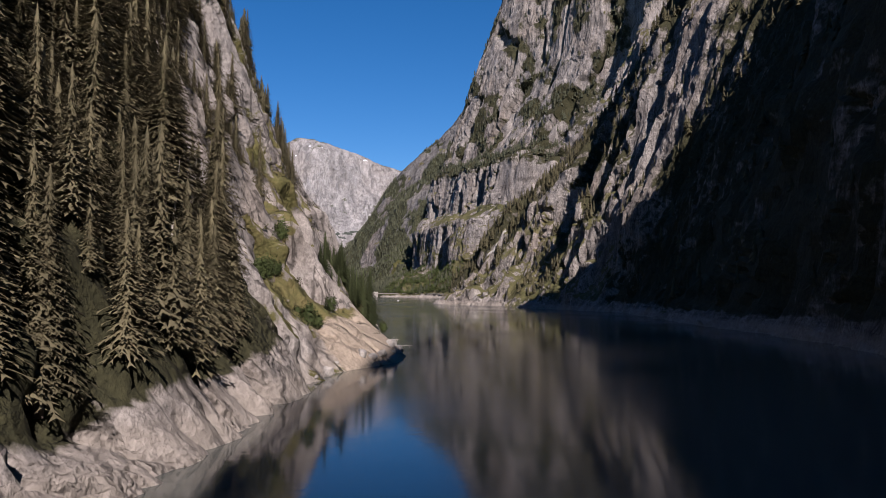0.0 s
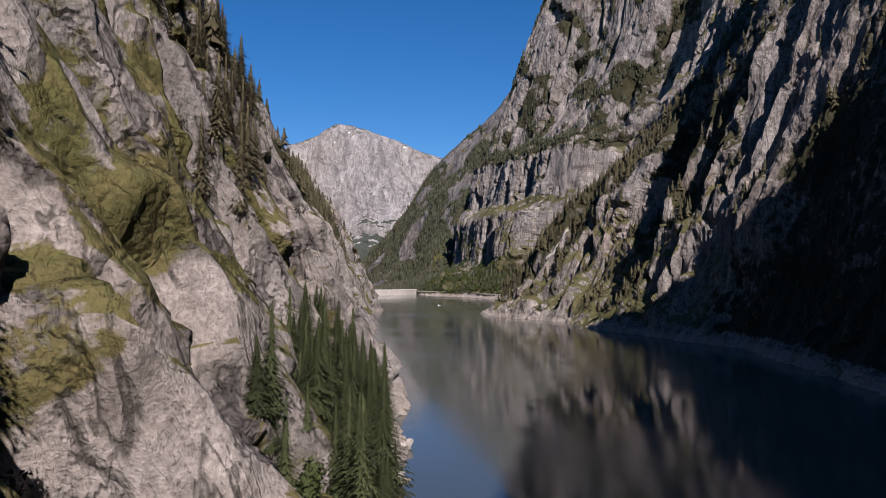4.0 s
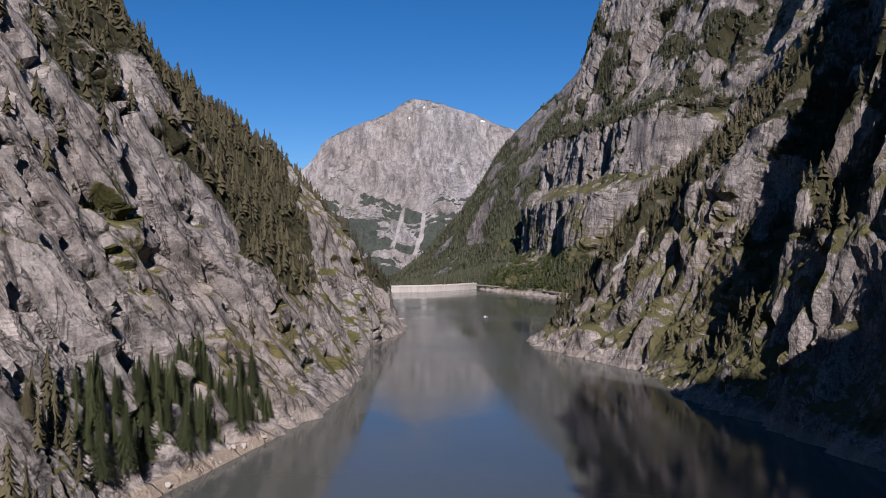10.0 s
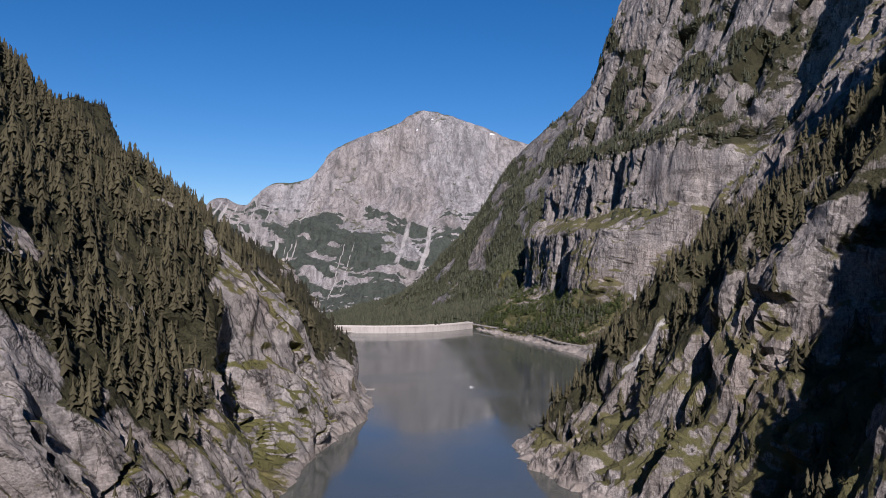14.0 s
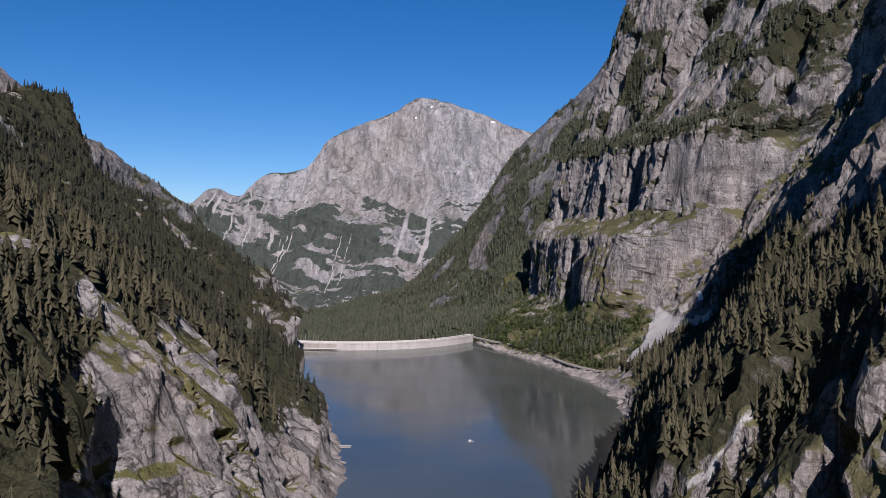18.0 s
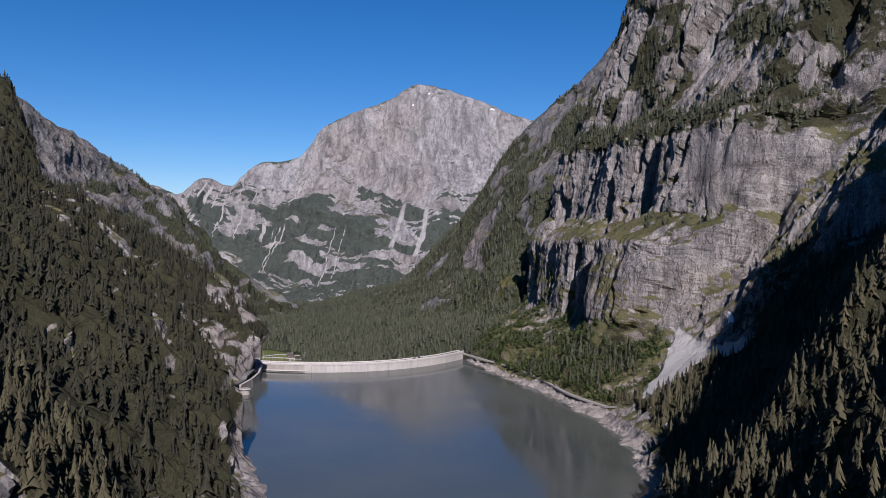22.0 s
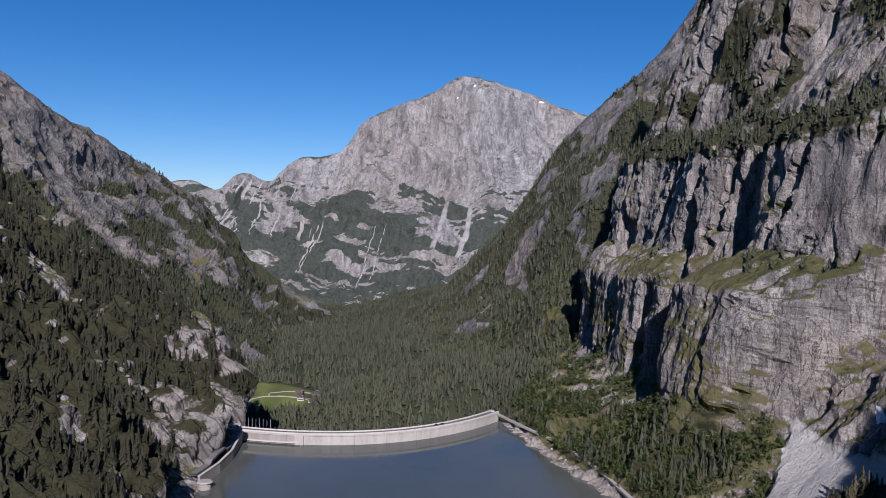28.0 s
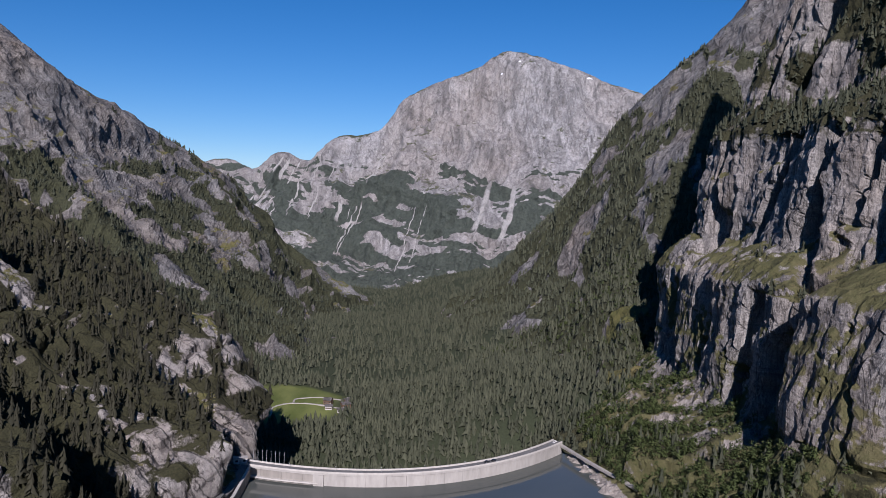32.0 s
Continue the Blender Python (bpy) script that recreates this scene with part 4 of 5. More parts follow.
def draped(name, places, grid, width, material, label, category, lift=0.5, least=3.0, heights=None):
    """A track laid on a slope."""
    bm = bmesh.new()
    n = len(places) * 6
    xy = curve(np.arange(len(places)), np.array(places, float), np.linspace(0, len(places) - 1, n))
    zs = np.array([max(height_on(grid, x, y), least) for x, y in xy])
    zs = np.convolve(np.pad(zs, 3, mode="edge"), np.ones(7) / 7, "valid") + lift
    if heights:
        zs = np.linspace(*heights, n)
    rings = []
    for i in range(n):
        q = xy[min(i + 1, n - 1)] - xy[max(i - 1, 0)]
        s = np.array([q[1], -q[0]]) / np.linalg.norm(q) * width / 2
        rings.append([bm.verts.new((*(xy[i] + s * k), zs[i] + dz)) for k, dz in ((1, -1.5), (1, 0), (-1, 0), (-1, -1.5))])
    for a, b in zip(rings, rings[1:]):
        for k in range(4):
            bm.faces.new((a[k], b[k], b[(k + 1) % 4], a[(k + 1) % 4]))
    bmesh.ops.recalc_face_normals(bm, faces=bm.faces)
    ob = part(name, bm, material)
    return tagged(ob, label, category, kind="structure")


draped("track_shore", [(-196, 1302), (-165, 1270), (-120, 1225), (-80, 1170), (-45, 1110), (-10, 1070), (22, 1035), (40, 985)], right_grid, 2.8, GRAVEL, "pale gravel track above the right shore", "track", 0.2, 7.0)
draped("road_left", [(-376, 1150), (-364, 1126), (-352, 1100), (-342, 1070), (-336, 1040)], left_grid, 4.5, ASPHALT, "narrow shore road on a retaining wall", "road", 0.8, CREST - 0.9)
retaining = tagged(new("retaining_wall"), "grey concrete retaining wall under the shore road", "wall")
foot = [Vector(p) for p in ((-372, 1150), (-360, 1126), (-347, 1100), (-337, 1070), (-331, 1040))]
for k in range(4):
    part("wall_panel", box_sweep([foot[k] * 0.99 + foot[k + 1] * 0.01, foot[k + 1]], 1.6, -4, CREST - 1.4), STAINED, retaining)
    part("coping", box_sweep([foot[k], foot[k + 1]], 2.0, CREST - 1.4, CREST - 1.0), PALE_STONE, retaining)
pier = tagged(new("intake_pier"), "round stained concrete pier at the shore", "pier")
part("shaft", rod(-326, 1040, -4, 5.0, 8.5, 20), STAINED, pier)
part("cap", rod(-326, 1040, 4.5, 5.4, 0.8, 20), CONCRETE, pier)
portal = tagged(new("tunnel_portal"), "pale concrete tunnel portal in the rock", "portal")
part("face", box(-372, 1086, 6, 7, 3, 13, 60), WHITE_PAINT, portal)
# Solid near-black block stands for the shade inside the tunnel mouth.
part("opening", box(-370.2, 1085, 6, 4.0, 1.6, 5, 60), TYRE, portal)
jetty = tagged(new("jetty"), "low pale concrete slipway at the water's edge", "slipway")
part("slab", box(-137, 752, -2, 9, 4, 2.3, 20, 0.3), STAINED, jetty)
part("kerb", box(-137, 753.6, 0.3, 8, 0.5, 0.3, 20), CONCRETE, jetty)
boat = tagged(new("boat"), "small grey work boat moored on the lake", "boat")
bm = box(0, 0, 0, 7.0, 2.2, 0.9)
for v in bm.verts:
    if v.co.x > 3:
        v.co.y *= 0.15
    if v.co.z < 0.2:
        v.co.x *= 0.85
        v.co.y *= 0.7
part("hull", bm, STEEL, boat)
part("deck_house", box(-1.2, 0, 0.9, 1.8, 1.5, 1.0, 0, 0.1), WHITE_PAINT, boat)
part("mast", rod(-1.2, 0, 1.9, 0.05, 1.6), STEEL, boat)
boat.matrix_basis = pose(-65, 792, -0.25, 0, 0, 10) @ Matrix.Scale(0.6, 4)
culvert = tagged(new("track_bridge"), "pale concrete track bridge over the stream", "bridge")
part("deck", box(8, 1052, 8.6, 22, 4.2, 0.8, 128), CONCRETE, culvert)
for k in (-1, 1):
    part("parapet", box(8 + k * 1.5, 1052 + k * 1.2, 9.4, 22, 0.4, 0.9, 128), PALE_STONE, culvert)
    part("abutment", box(8 + k * 5.5, 1052 - k * 7.0, 2, 3, 4.2, 6.7, 128), STAINED, culvert)


# ---- hamlet by the meadow ----
def floor_height(x, y):
    i, j = np.abs(floor_grid[:, 0, 0] - x).argmin(), np.abs(floor_grid[0, :, 1] - y).argmin()
    return float(floor_grid[i, j, 2])


def cottage(x, y, sx, sy, sz, turn, wall, label):
    house = tagged(new("house"), label, "house", "hamlet houses")
    house.matrix_basis = pose(x, y, floor_height(x, y) - 0.5, 0, 0, turn)
    part("wall", box(0, 0, 0, sx, sy, sz + 0.5), wall, house)
    bm = bmesh.new()
    rise = sy * 0.32
    for side in (-1, 1):
        a = [bm.verts.new(v) for v in ((-sx / 2 - 0.6, side * (sy / 2 + 0.7), sz + 0.3), (sx / 2 + 0.6, side * (sy / 2 + 0.7), sz + 0.3), (sx / 2 + 0.6, 0, sz + 0.5 + rise), (-sx / 2 - 0.6, 0, sz + 0.5 + rise))]
        bm.faces.new(a)
    bmesh.ops.solidify(bm, geom=bm.faces[:], thickness=0.25)
    part("roof", bm, ROOFING, house)
    for gx in (-sx / 2, sx / 2):
        gable = bmesh.new()
        gable.faces.new([gable.verts.new(v) for v in ((gx, -sy / 2, sz + 0.5), (gx, sy / 2, sz + 0.5), (gx, 0, sz + 0.4 + rise))])
        part("gable", gable, wall, house)
    for k in (-0.3, 0, 0.3):
        pane = part("window", box(sx * k, -sy / 2 - 0.03, sz * 0.45, 1.1, 0.12, 1.2), WINDOW, house)
        part("sill", box(sx * k, -sy / 2 - 0.1, sz * 0.45 - 0.1, 1.4, 0.3, 0.1), PALE_STONE, pane)
        for side in (-0.95, 0.95):
            part("shutter", box(sx * k + side, -sy / 2 - 0.06, sz * 0.45, 0.6, 0.08, 1.2), TIMBER, pane)
    part("chimney", box(sx * 0.2, 0.6, sz + rise * 0.6, 0.8, 0.8, 1.8), CONCRETE, house)
    return house


for x, y, sx, sy, sz, turn, wall, label in (
    (-500, 1462, 8, 6.5, 4, 20, PALE_STONE, "pale stone mountain house beside the meadow"),
    (-488, 1478, 10, 8, 4.5, 50, TIMBER, "brown timber barn beside the meadow"),
    (-512, 1480, 9, 8, 4.5, 10, TIMBER, "brown timber house with a grey roof"),
    (-480, 1456, 10, 6, 3, 35, PALE_STONE, "long pale farm building with a grey roof"),
    (-497, 1496, 8, 7, 4, 70, TIMBER, "small brown timber hut by the wood"),
):
    cottage(x, y, sx, sy, sz, turn, wall, label)


def floor_track(name, places, width, label):
    bm = bmesh.new()
    n = len(places) * 8
    xy = curve(np.arange(len(places)), np.array(places, float), np.linspace(0, len(places) - 1, n))
    rows = []
    for i in range(n):
        q = xy[min(i + 1, n - 1)] - xy[max(i - 1, 0)]
        s = np.array([q[1], -q[0]]) / np.linalg.norm(q) * width / 2
        z = floor_height(*xy[i]) + 0.8
        rows.append([bm.verts.new((*(xy[i] + s * k), z + dz)) for k, dz in ((1, -2.0), (1, 0), (-1, 0), (-1, -2.0))])
    for a, b in zip(rows, rows[1:]):
        for k in range(4):
            bm.faces.new((a[k], b[k], b[(k + 1) % 4], a[(k + 1) % 4]))
    bmesh.ops.recalc_face_normals(bm, faces=bm.faces)
    return tagged(part(name, bm, GRAVEL), label, "track", kind="structure")


floor_track("track_meadow", [(-485, 1470), (-520, 1468), (-548, 1462), (-560, 1440), (-545, 1412), (-560, 1380)], 2.2, "pale gravel track across the meadow")
floor_track("track_hamlet", [(-548, 1462), (-556, 1480), (-530, 1500), (-500, 1505)], 2.2, "pale gravel lane to the hamlet")


# ---- trees ----
dice = np.random.default_rng(5)


def crown_normals(triangles):
    """Normals at the corners of crown triangles: mostly outward from the stem and up, as a mass of twigs takes the light."""
    flat = np.cross(triangles[:, 1] - triangles[:, 0], triangles[:, 2] - triangles[:, 0])
    flat /= np.linalg.norm(flat, axis=-1, keepdims=True) + 1e-9
    away = triangles * (1, 1, 0)
    away /= np.linalg.norm(away, axis=-1, keepdims=True) + 0.01
    flat *= np.sign((flat * (away.mean(1) + (0, 0, 0.4))).sum(-1, keepdims=True) + 1e-9)
    n = away + (0, 0, 0.4) + 0.2 * flat[:, None, :]
    return n / (np.linalg.norm(n, axis=-1, keepdims=True) + 1e-9)


def outward(triangles):
    """The same triangles, all wound to face away from the stem."""
    flat = np.cross(triangles[:, 1] - triangles[:, 0], triangles[:, 2] - triangles[:, 0])
    turned = (flat * crown_normals(triangles).mean(1)).sum(-1) < 0
    triangles[turned] = triangles[turned][:, ::-1]
    return triangles


def spruce_shape(rounds, arms, feather, seed, slim=0.2, broad=1.0):
    """A spruce one metre tall: crown triangles as (n, 3, 3); drooping boughs in whorls, each a spine with sprays on both sides."""
    r = np.random.default_rng(seed)
    out = []
    for k in range(rounds):
        f = (k + 0.5 + r.uniform(-0.3, 0.3)) / rounds
        z = 0.1 + 0.86 * f
        reach = slim * (1 - f) ** 0.8 * r.uniform(0.8, 1.15) + 0.015
        count = max(3, int(arms * (0.55 + 0.45 * (1 - f))))
        turn = r.uniform(0, 6.28)
        for a in range(count):
            if r.random() < 0.12:
                continue
            angle = turn + 6.283 * a / count + r.uniform(-0.25, 0.25)
            length = reach * r.uniform(0.65, 1.2)
            droop = length * r.uniform(0.15, 0.5) * (1.2 - f)
            c, s = math.cos(angle), math.sin(angle)
            root, tip = np.array([0, 0, z + 0.02]), np.array([c * length, s * length, z - droop])
            side = np.array([-s, c, 0]) * length * r.uniform(0.22, 0.36) * broad
            mid = root * 0.5 + tip * 0.5 + (0, 0, 0.12 * length)
            fall = np.array([0, 0, -length * r.uniform(0.1, 0.28) * (0.3 if feather else 1.0)])
            if feather == 0:
                out.append((root + side * 0.75 + (tip - root) * 0.15, root - side * 0.75 + (tip - root) * 0.15, tip + side * r.uniform(-0.5, 0.5) + fall * 0.5))
                continue
            out.append((root + side * 0.35, root - side * 0.35, tip))
            for j in range(feather):
                b = (j + r.uniform(0.2, 1.0)) / feather * 0.92
                base, ahead = root + (tip - root) * b, (tip - root) * r.uniform(0.6, 1.1) / (feather + 1)
                for way in (1, -1):
                    w = side * way * (1.0 - b * 0.6) * r.uniform(0.6, 1.2)
                    out.append((base, base + ahead * 0.7, base + w + ahead + fall * r.uniform(0.5, 1.3)))
    top = np.array([0, 0, 1.0])
    for a in range(4):
        c, s = math.cos(a * 1.571), math.sin(a * 1.571)
        out.append((top, np.array([c * 0.014, s * 0.014, 0.9]), np.array([-s * 0.014, c * 0.014, 0.9])))
    return outward(np.array(out))


def skirt_shape(tiers, teeth, seed, slim=0.2):
    """A full spruce one metre tall: ragged skirts of hanging boughs, one over the other."""
    r = np.random.default_rng(seed)
    out = []
    for k in range(tiers):
        f = (k + r.uniform(-0.15, 0.15)) / tiers
        low, high = 0.07 + 0.86 * f, min(1.0, 0.07 + 0.86 * f + 1.9 / (tiers + 1))
        reach = slim * (1 - f) ** 0.85 + 0.012
        turn = r.uniform(0, 6.28)
        for a in range(teeth):
            angle, half = turn + 6.283 * (a + r.uniform(-0.2, 0.2)) / teeth, 3.6 / teeth
            length, drop = reach * r.uniform(0.5, 1.25), r.uniform(-0.01, 0.035) + r.uniform(-0.5, 0.5) / tiers * 0.86
            mid = np.array([math.cos(angle) * length, math.sin(angle) * length, low - drop])
            one = np.array([math.cos(angle - half), math.sin(angle - half), 0]) * length * r.uniform(0.35, 0.7) + (0, 0, low + (high - low) * 0.3)
            two = np.array([math.cos(angle + half), math.sin(angle + half), 0]) * length * r.uniform(0.35, 0.7) + (0, 0, low + (high - low) * 0.3)
            out += [((0, 0, high), one, mid), ((0, 0, high), mid, two)]
    return outward(np.array(out))


def leafy_shape(clumps, leaves, seed):
    """A broad-leaved crown one metre tall: many leaf sprays in uneven clumps."""
    r = np.random.default_rng(seed)
    out = []
    for _ in range(clumps):
        v = r.normal(size=3)
        v /= np.linalg.norm(v)
        c = np.array([0, 0, 0.58]) + v * (0.24, 0.24, 0.34) * r.uniform(0.4, 1.0)
        span = 0.075 if leaves > 10 else 0.15
        for _ in range(leaves):
            p = c + r.normal(size=3) * 0.07
            a, b = r.normal(size=3), r.normal(size=3)
            out.append((p, p + a / np.linalg.norm(a) * span, p + b / np.linalg.norm(b) * span))
    return outward(np.array(out))


def triangle_mesh(name, triangles, material, facing=None, tones=None):
    count = len(triangles)
    mesh = bpy.data.meshes.new(name)
    mesh.vertices.add(count * 3)
    mesh.vertices.foreach_set("co", np.ascontiguousarray(triangles, dtype=np.float32).reshape(-1))
    mesh.loops.add(count * 3)
    mesh.loops.foreach_set("vertex_index", np.arange(count * 3, dtype=np.int32))
    mesh.polygons.add(count)
    mesh.polygons.foreach_set("loop_start", np.arange(0, count * 3, 3, dtype=np.int32))
    mesh.update(calc_edges=True)
    facing = crown_normals(triangles) if facing is None else facing
    mesh.attributes.new("custom_normal", "FLOAT_VECTOR", "POINT").data.foreach_set("vector", np.ascontiguousarray(facing, dtype=np.float32).reshape(-1))
    if tones is not None:
        mesh.attributes.new("tone", "FLOAT", "POINT").data.foreach_set("value", np.ascontiguousarray(tones, dtype=np.float32))
    mesh.materials.append(material)
    return mesh


def scatter(grid, mask, count, seed, least=0.5, sink=0.4):
    """Random places on a grid, by area where the mask is over least."""
    r = np.random.default_rng(seed)
    a, b = grid[1:, :-1] - grid[:-1, :-1], grid[:-1, 1:] - grid[:-1, :-1]
    area = np.linalg.norm(np.cross(a, b)[..., :2] * 0.5 + 0, axis=-1) * 0.35 + np.abs(np.cross(a, b)[..., 2])
    weight = (area * np.clip((mask[:-1, :-1] - least) / (1 - least), 0, 1)).reshape(-1)
    if weight.sum() <= 0:
        return np.zeros((0, 3))
    pick = r.choice(len(weight), count, p=weight / weight.sum())
    i, j = pick // (grid.shape[1] - 1), pick % (grid.shape[1] - 1)
    u, v = r.random((2, count, 1))
    return grid[i, j] + a[i, j] * u + b[i, j] * v - (0, 0, sink)


def forest(name, places, heights, shapes, material, label, seed, category="forest"):
    """Many trees in one mesh, each turned and sized by chance."""
    r = np.random.default_rng(seed)
    size = r.uniform(heights[0], heights[1], len(places)) * np.where(r.random(len(places)) < 0.25, 0.6, 1.0)
    turn = r.uniform(0, 6.283, len(places))
    wide = r.uniform(0.85, 1.25, len(places))
    which = r.integers(0, len(shapes), len(places))
    tone = r.random(len(places))
    out, facing, tones = [], [], []
    for k, shape in enumerate(shapes):
        m = which == k
        if not m.any():
            continue
        c, s = np.cos(turn[m])[:, None, None], np.sin(turn[m])[:, None, None]
        x, y, z = shape[None, ..., 0], shape[None, ..., 1], shape[None, ..., 2]
        h, w = size[m][:, None, None], (size[m] * wide[m])[:, None, None]
        t = np.stack([(x * c - y * s) * w, (x * s + y * c) * w, z * h + 0 * c], -1) + places[m][:, None, None, :]
        out.append(t.reshape(-1, 3, 3))
        nx, ny, nz = np.moveaxis(crown_normals(shape)[None], -1, 0)
        facing.append(np.stack([nx * c - ny * s, nx * s + ny * c, nz + 0 * c], -1).reshape(-1, 3, 3))
        tones.append(np.repeat(tone[m], shape.shape[0] * 3))
    ob = new(name, triangle_mesh(name, np.concatenate(out), material, np.concatenate(facing), np.concatenate(tones)))
    return tagged(ob, label, category, kind="stuff")


NEAR_SHAPES = [np.concatenate([skirt_shape(44, 13, 40 + k, 0.07), spruce_shape(56, 15, 5, 40 + k, 0.135 + 0.014 * (k % 3), 0.8)]) for k in range(5)]
SHORE_SHAPES = [np.concatenate([skirt_shape(24, 9, 45 + k, 0.06), spruce_shape(44, 10, 2, 45 + k, 0.165, 1.0)]) for k in range(4)]
LEDGE_SHAPES = [skirt_shape(12, 6, 48 + k, 0.17) for k in range(4)]
MIDDLE_SHAPES = [skirt_shape(6, 5, 50 + k, 0.18 + 0.02 * k) for k in range(5)]
BANK_SHAPES = [skirt_shape(5, 4, 65 + k, 0.19 + 0.02 * k) for k in range(5)]
SLOPE_SHAPES = [skirt_shape(4, 4, 55 + k, 0.21 + 0.02 * k) for k in range(5)]
FAR_SHAPES = [skirt_shape(3, 4, 60 + k, 0.25 + 0.03 * k) for k in range(4)]
BUSH_SHAPES = [leafy_shape(7, 6, 70 + k) for k in range(4)]
SHRUB_SHAPES = [leafy_shape(5, 4, 74 + k) for k in range(4)]


def trunk_mesh():
    bm = bmesh.new()
    bmesh.ops.create_cone(bm, segments=7, radius1=0.016, radius2=0.003, depth=0.97, cap_ends=True)
    bmesh.ops.translate(bm, verts=bm.verts, vec=(0, 0, 0.465))
    for v in bm.verts:
        if v.co.z < 0:
            v.co.x *= 1.5
            v.co.y *= 1.5
    mesh = bpy.data.meshes.new("trunk")
    bm.to_mesh(mesh)
    bm.free()
    mesh.materials.append(BARK)
    return mesh


TRUNK = trunk_mesh()
CROWNS = [triangle_mesh("crown", s, SHORE_NEEDLES) for s in NEAR_SHAPES]
GREEN_CROWNS = [triangle_mesh("crown", s, FRESH_NEEDLES) for s in NEAR_SHAPES]
LEAFY = [triangle_mesh("crown", leafy_shape(34, 26, 90 + k), LEAVES) for k in range(3)]


def standing(name, place, height, crown, label, group, wide=1.0, lean=0.0):
    """One tree of trunk and crown, its roots at place."""
    tree = tagged(new(name), label, "tree", group)
    tree.matrix_basis = pose(*place, lean, 0, dice.uniform(0, 360))
    for key, mesh, k in (("trunk", TRUNK, 1.0), ("crown", crown, wide)):
        ob = new(key, mesh)
        ob.parent = tree
        ob.scale = (height * k, height * k, height)
    return tree


yy, zz, xx = left_grid[..., 1], left_grid[..., 2], left_grid[..., 0]
land = (zz > 4.5) * 1.0
near_part = (zz > 3.0) * (yy > -165) * (yy < -106) * (zz < 120)
spit_part = land * (yy > -14) * (yy < 74) * (zz < 20) * (xx > 26)
cove_part = land * (yy > 240) * (yy < 326) * (zz < 26) * (xx > -66)
rocks_part = land * (yy > -40) * (yy < 230) * (zz > 24) * (left_up > 0.4)
low_part = land * (yy > 95) * (yy < 215) * (zz < 16)
for places, shapes, low, high, label, group in (
    (scatter(left_grid, near_part * np.maximum(left_wood, 0.4) * (zz < 62), 90, 1, 0.2), CROWNS, 14, 25, "tall dark green spruce on the steep shore", "spruces on the near shore"),
    (scatter(left_grid, spit_part, 46, 2), GREEN_CROWNS, 8, 16, "dense green spruce behind the gravel spit", "spruces behind the gravel spit"),
    (scatter(left_grid, cove_part, 36, 3), GREEN_CROWNS, 9, 18, "green spruce in the cove above the beach", "spruces in the cove"),
    (scatter(left_grid, rocks_part, 18, 4, 0.4), CROWNS, 5, 11, "small spruce rooted on a rock ledge", "spruces on the ledges"),
    (scatter(left_grid, low_part, 12, 6), CROWNS, 6, 12, "green spruce at the foot of the cliff", "spruces at the cliff foot"),
):
    for p in places:
        standing("spruce", p, dice.uniform(low, high), shapes[int(dice.integers(len(shapes)))], label, group, dice.uniform(1.05, 1.45), dice.uniform(-3, 3))
for p in np.concatenate([scatter(left_grid, land * (yy > -84) * (yy < -46) * (zz < 26), 26, 26), scatter(left_grid, land * (yy > -30) * (yy < 70) * (zz < 16), 14, 7)]):
    standing("broadleaf_tree", p, dice.uniform(2.5, 5.5), LEAFY[int(dice.integers(3))], "light green broad-leaved tree near the shore", "broad-leaved trees", dice.uniform(0.8, 1.1))

forest("forest_near_shore", scatter(left_grid, near_part * np.maximum(left_wood, 0.5 * (zz > 14)), 420, 8, 0.2), (13, 23), SHORE_SHAPES, SHORE_NEEDLES, "dark spruce wood on the near shore", 1)
forest("forest_spits", np.concatenate([scatter(left_grid, spit_part, 60, 32), scatter(left_grid, cove_part, 110, 33)]), (7, 15), SHORE_SHAPES, FRESH_NEEDLES, "dense green spruces crowding the two gravel spits", 12)
forest("forest_crags", np.concatenate([scatter(left_grid, (yy > -95) * (yy < 75) * (zz > 42) * (zz < 135) * (left_up > 0.18) * (np.hypot((yy + 14) / 26, (zz - 50) / 26) > 1), 330, 23), scatter(left_grid, (yy > 18) * (yy < 85) * (zz > 52) * (zz < 100), 110, 35), scatter(left_grid, (yy > -95) * (yy < -40) * (zz > 34) * (zz < 90), 110, 36)]), (7, 16), SHORE_SHAPES, SHORE_NEEDLES, "spruces rooted on the crags over the narrows", 15)
forest("forest_ledges", np.concatenate([scatter(left_grid, (yy > 160) * (yy < 236) * (zz > 4) * (zz < 26), 60, 34), scatter(left_grid, (yy > 75) * (yy < 230) * (zz > 72) * (zz < 150) * (left_up > 0.18), 220, 24)]), (7, 16), LEDGE_SHAPES, NEEDLES, "dark spruces clinging to the upper cliff", 10)
forest("forest_left", np.concatenate([scatter(left_grid, land * (yy > -60) * (yy < 300) * (zz > 78) * (left_up > 0.3), 900, 19), scatter(left_grid, left_wood * (yy > 190) * (yy < 660), 9000, 9, 0.3)]), (6, 14), MIDDLE_SHAPES, NEEDLES, "dark spruce forest on the steep mountainside", 2)
forest("forest_upper_left", scatter(left_grid, left_wood * (yy > 640) * (zz < 352), 12500, 10, 0.3), (6, 14.5), BANK_SHAPES, SHADE_TONED_NEEDLES, "dark spruce forest sloping to the dam", 13)
forest("shrubs_left", scatter(left_grid, np.maximum(left_turf, 0.4 * left_wood) * land * (yy > -180), 5200, 11, 0.25, 0.2), (1.0, 3.4), SHRUB_SHAPES, SHRUB, "low green shrubs on rock ledges", 3, "shrubs")
ry, rz = right_grid[..., 1], right_grid[..., 2]
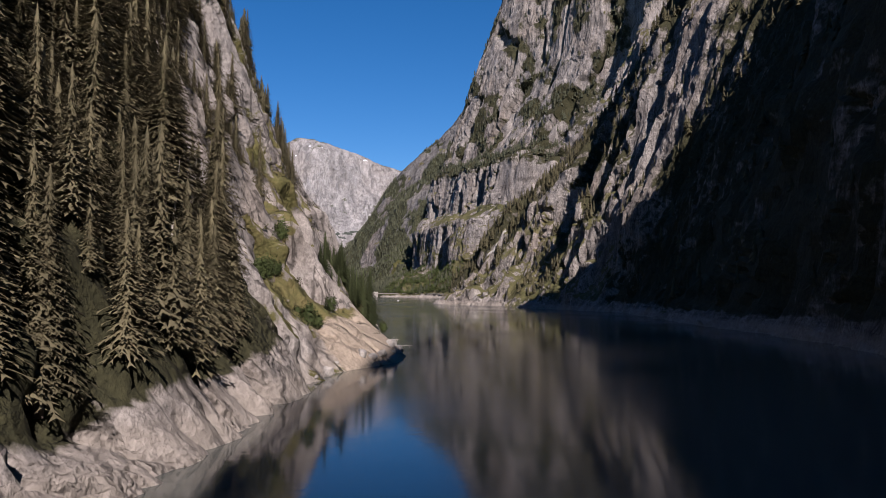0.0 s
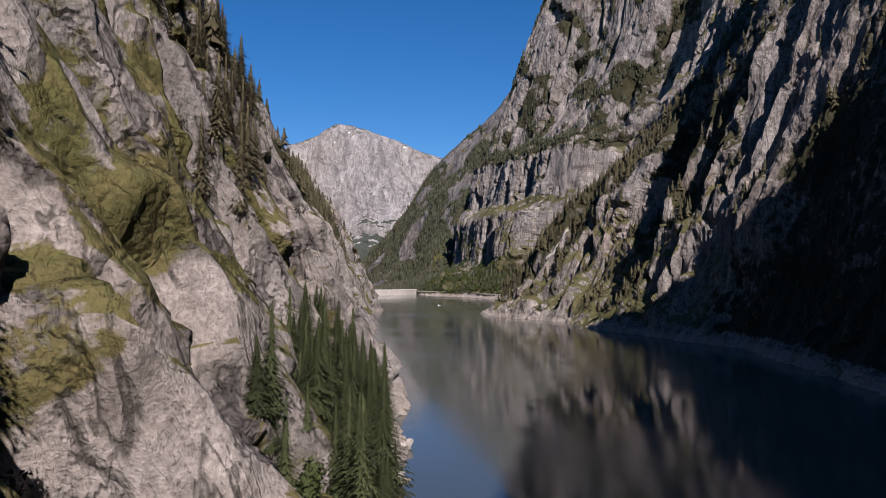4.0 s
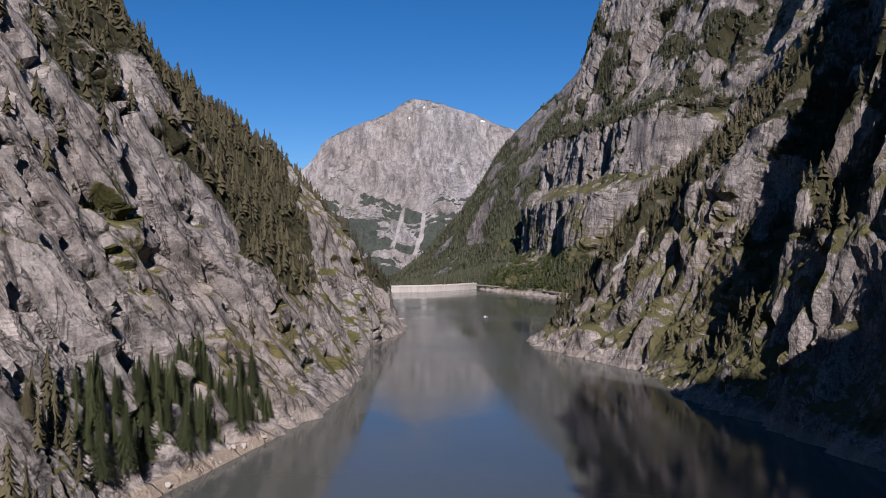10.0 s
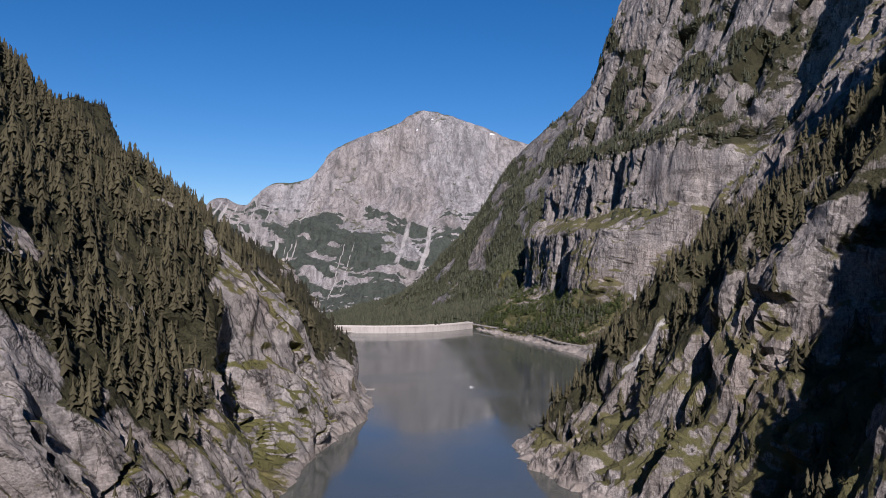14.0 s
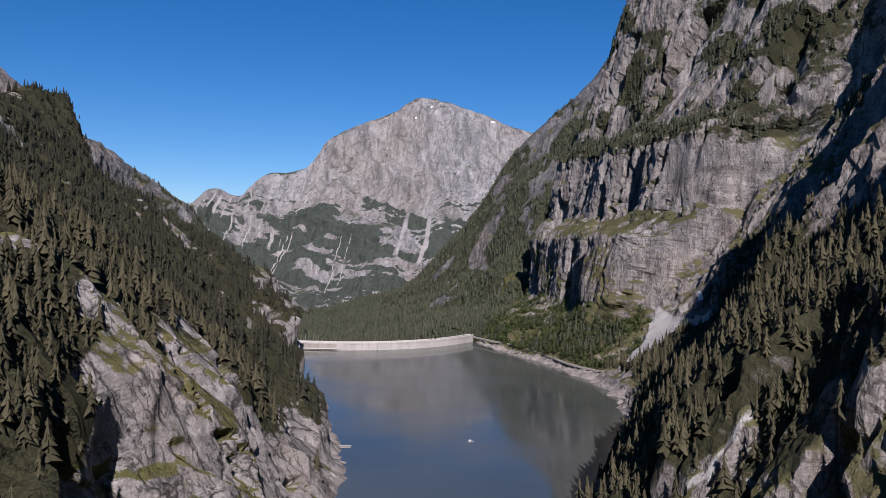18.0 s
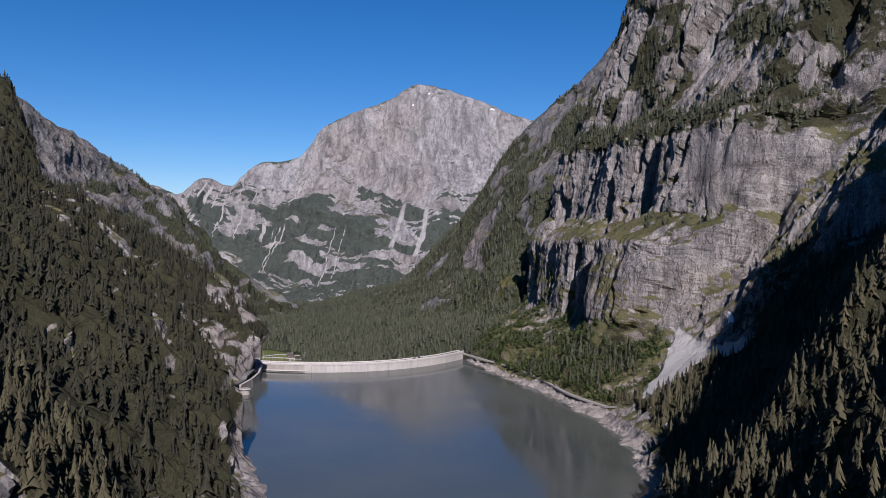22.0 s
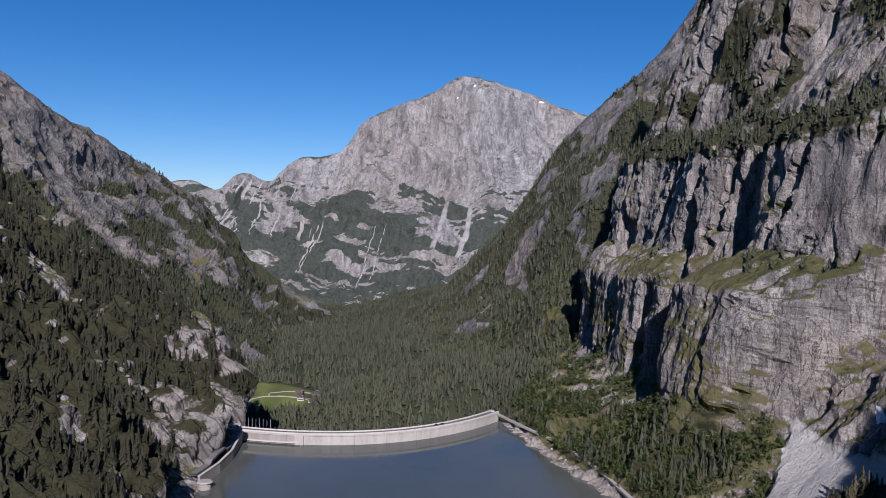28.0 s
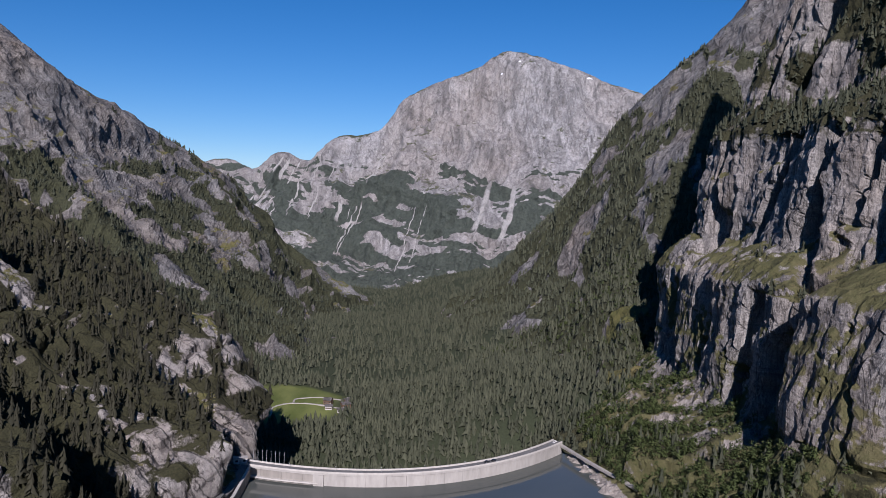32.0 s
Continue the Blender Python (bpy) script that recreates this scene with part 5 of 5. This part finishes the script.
forest("forest_right", np.concatenate([scatter(right_grid, right_wood * (ry > 400) * (ry < 1120) * (rz < 290), 7500, 12, 0.3), scatter(right_grid, right_wood * (ry < 400), 700, 20, 0.3), scatter(right_grid, (right_up > 0.5) * (rz > 30) * (ry > 250) * (ry < 640) * 1.0, 1100, 14)]), (6, 13.5), MIDDLE_SHAPES, NEEDLES, "spruce forest on the slopes under the wall", 4)
forest("forest_wall_foot", scatter(right_grid, right_wood * (ry >= 1080), 3600, 13, 0.3), (7, 14), SLOPE_SHAPES, VALLEY_NEEDLES, "green forest and ledge trees under the banded wall", 14)
forest("broadleaf_wood", np.concatenate([scatter(right_grid, (ry >= 1080) * (rz > 5) * (rz < 62) * right_turf, 5200, 21, 0.3), scatter(right_far[0], (right_far[0][..., 2] < 130) * (right_far[0][..., 1] < 1800) * right_far[1], 2600, 22, 0.3)]), (4, 8.5), BUSH_SHAPES, LEAVES, "light green broad-leaved wood at the foot of the wall", 9, "wood")
forest("shrubs_right", scatter(right_grid, right_turf * (rz > 5) * (ry > 250), 5200, 15, 0.3, 0.2), (1.3, 4.2), SHRUB_SHAPES, SHRUB, "low green shrubs on rock ledges", 5, "shrubs")
forest("forest_right_far", scatter(right_far[0], right_far[1] * (right_far[0][..., 1] < 2310), 13000, 16, 0.25), (6, 13), FAR_SHAPES, VALLEY_NEEDLES, "mixed forest on the slope beyond the dam", 6)
forest("forest_left_far", scatter(left_far[0], left_far[1] * (left_far[0][..., 1] < 2510) * (left_far[0][..., 0] > -2000), 8000, 17, 0.25), (7, 14), FAR_SHAPES, VALLEY_NEEDLES, "spruce forest on the far ridge", 7)
floor_near = floor_wood * (floor_grid[..., 1] > 1200) * (floor_grid[..., 1] < 2500) * (floor_grid[..., 0] > -1200) * (floor_grid[..., 0] < -180)
forest("forest_valley", np.concatenate([scatter(floor_grid, floor_near * (floor_grid[..., 1] < 1600) * (floor_grid[..., 0] > -760), 3600, 28), scatter(floor_grid, floor_near, 12000, 18), scatter(floor_grid, floor_wood * (floor_grid[..., 1] > 2400) * (floor_grid[..., 1] < 3700) * (floor_grid[..., 0] > -1700) * (floor_grid[..., 0] < -700), 4500, 25)]), (8, 15), FAR_SHAPES, VALLEY_NEEDLES, "valley forest round the meadow", 8)


# ---- shore details ----
STONE = plain("shore_stone", (0.16, 0.15, 0.14), (0.42, 0.395, 0.365), 1.5, 0.95, 0.15, 0.06)
GREY_WOOD = plain("weathered_wood", (0.20, 0.18, 0.155), (0.40, 0.37, 0.33), 4.0, 0.9, 0.15, 0.01, (1, 1, 0.1))


def boulder_mesh(seed):
    """A broken block one metre across: a ball cut by chance planes."""
    r = random.Random(seed)
    bm = bmesh.new()
    bmesh.ops.create_icosphere(bm, subdivisions=2, radius=0.62)
    for _ in range(9):
        way = Vector((r.gauss(0, 1), r.gauss(0, 1), r.gauss(0, 0.8))).normalized()
        far = r.uniform(0.3, 0.5)
        for v in bm.verts:
            over = v.co.dot(way) - far
            if over > 0:
                v.co -= way * over
    for v in bm.verts:
        v.co.z *= 0.75
    mesh = bpy.data.meshes.new("boulder")
    bm.to_mesh(mesh)
    bm.free()
    mesh.materials.append(STONE)
    return mesh


BLOCKS = [boulder_mesh(k) for k in range(6)]
low_left = (zz > 0.2) * (zz < 3.0)
low_right = (rz > 0.2) * (rz < 3.0)
for places, label, group in (
    (scatter(left_grid, low_left * (yy > -90) * (yy < 70), 26, 51, 0.5, -0.1), "pale broken limestone block on the gravel spit", "blocks on the spit"),
    (scatter(left_grid, low_left * (yy > 225) * (yy < 345), 22, 52, 0.5, -0.1), "pale limestone block on the cove beach", "blocks on the cove beach"),
    (scatter(right_grid, low_right * (ry > 1090) * (ry < 1290), 46, 53, 0.5, -0.1), "pale rubble block on the lake shore beside the dam", "rubble beside the dam"),
    (scatter(right_grid, low_right * (ry > 380) * (ry < 640), 24, 54, 0.5, -0.1), "fallen limestone block at the water's edge", "blocks under the buttress"),
):
    for p in places:
        block = tagged(new("boulder", BLOCKS[int(dice.integers(6))]), label, "boulder", group)
        size = dice.uniform(0.7, 2.2) ** 1.3
        block.matrix_basis = pose(*p, dice.uniform(-20, 20), dice.uniform(-20, 20), dice.uniform(0, 360)) @ Matrix.Diagonal((size, size * dice.uniform(0.7, 1.2), size, 1))


def dead_trunk(place, height, lean, turn, label):
    """A bare bleached trunk with broken branch stubs."""
    tree = tagged(new("dead_tree"), label, "dead tree", "bleached trunks")
    bm = bmesh.new()
    bmesh.ops.create_cone(bm, segments=8, radius1=0.2, radius2=0.05, depth=height, cap_ends=True)
    bmesh.ops.translate(bm, verts=bm.verts, vec=(0, 0, height / 2 - 0.4))
    part("trunk", bm, GREY_WOOD, tree)
    for k in range(6):
        bm = bmesh.new()
        bmesh.ops.create_cone(bm, segments=5, radius1=0.05, radius2=0.012, depth=1.1, cap_ends=True)
        bmesh.ops.translate(bm, verts=bm.verts, vec=(0, 0, 0.55))
        bmesh.ops.transform(bm, matrix=pose(0, 0, height * (0.25 + 0.11 * k), 72, 0, k * 137.5), verts=bm.verts)
        part("branch_stub", bm, GREY_WOOD, tree)
    tree.matrix_basis = pose(*place, lean, 0, turn)


for k, p in enumerate(scatter(left_grid, near_part * (zz < 50), 5, 61)):
    dead_trunk(p, dice.uniform(9, 15), dice.uniform(2, 9), 70.0 * k, "bare grey dead trunk among the spruces")
for k, p in enumerate(scatter(left_grid, low_left * (yy > -70) * (yy < 10), 3, 62, 0.5, -0.1)):
    dead_trunk(p, dice.uniform(4, 7), 88, 50.0 * k, "bleached fallen log lying on the gravel shore")
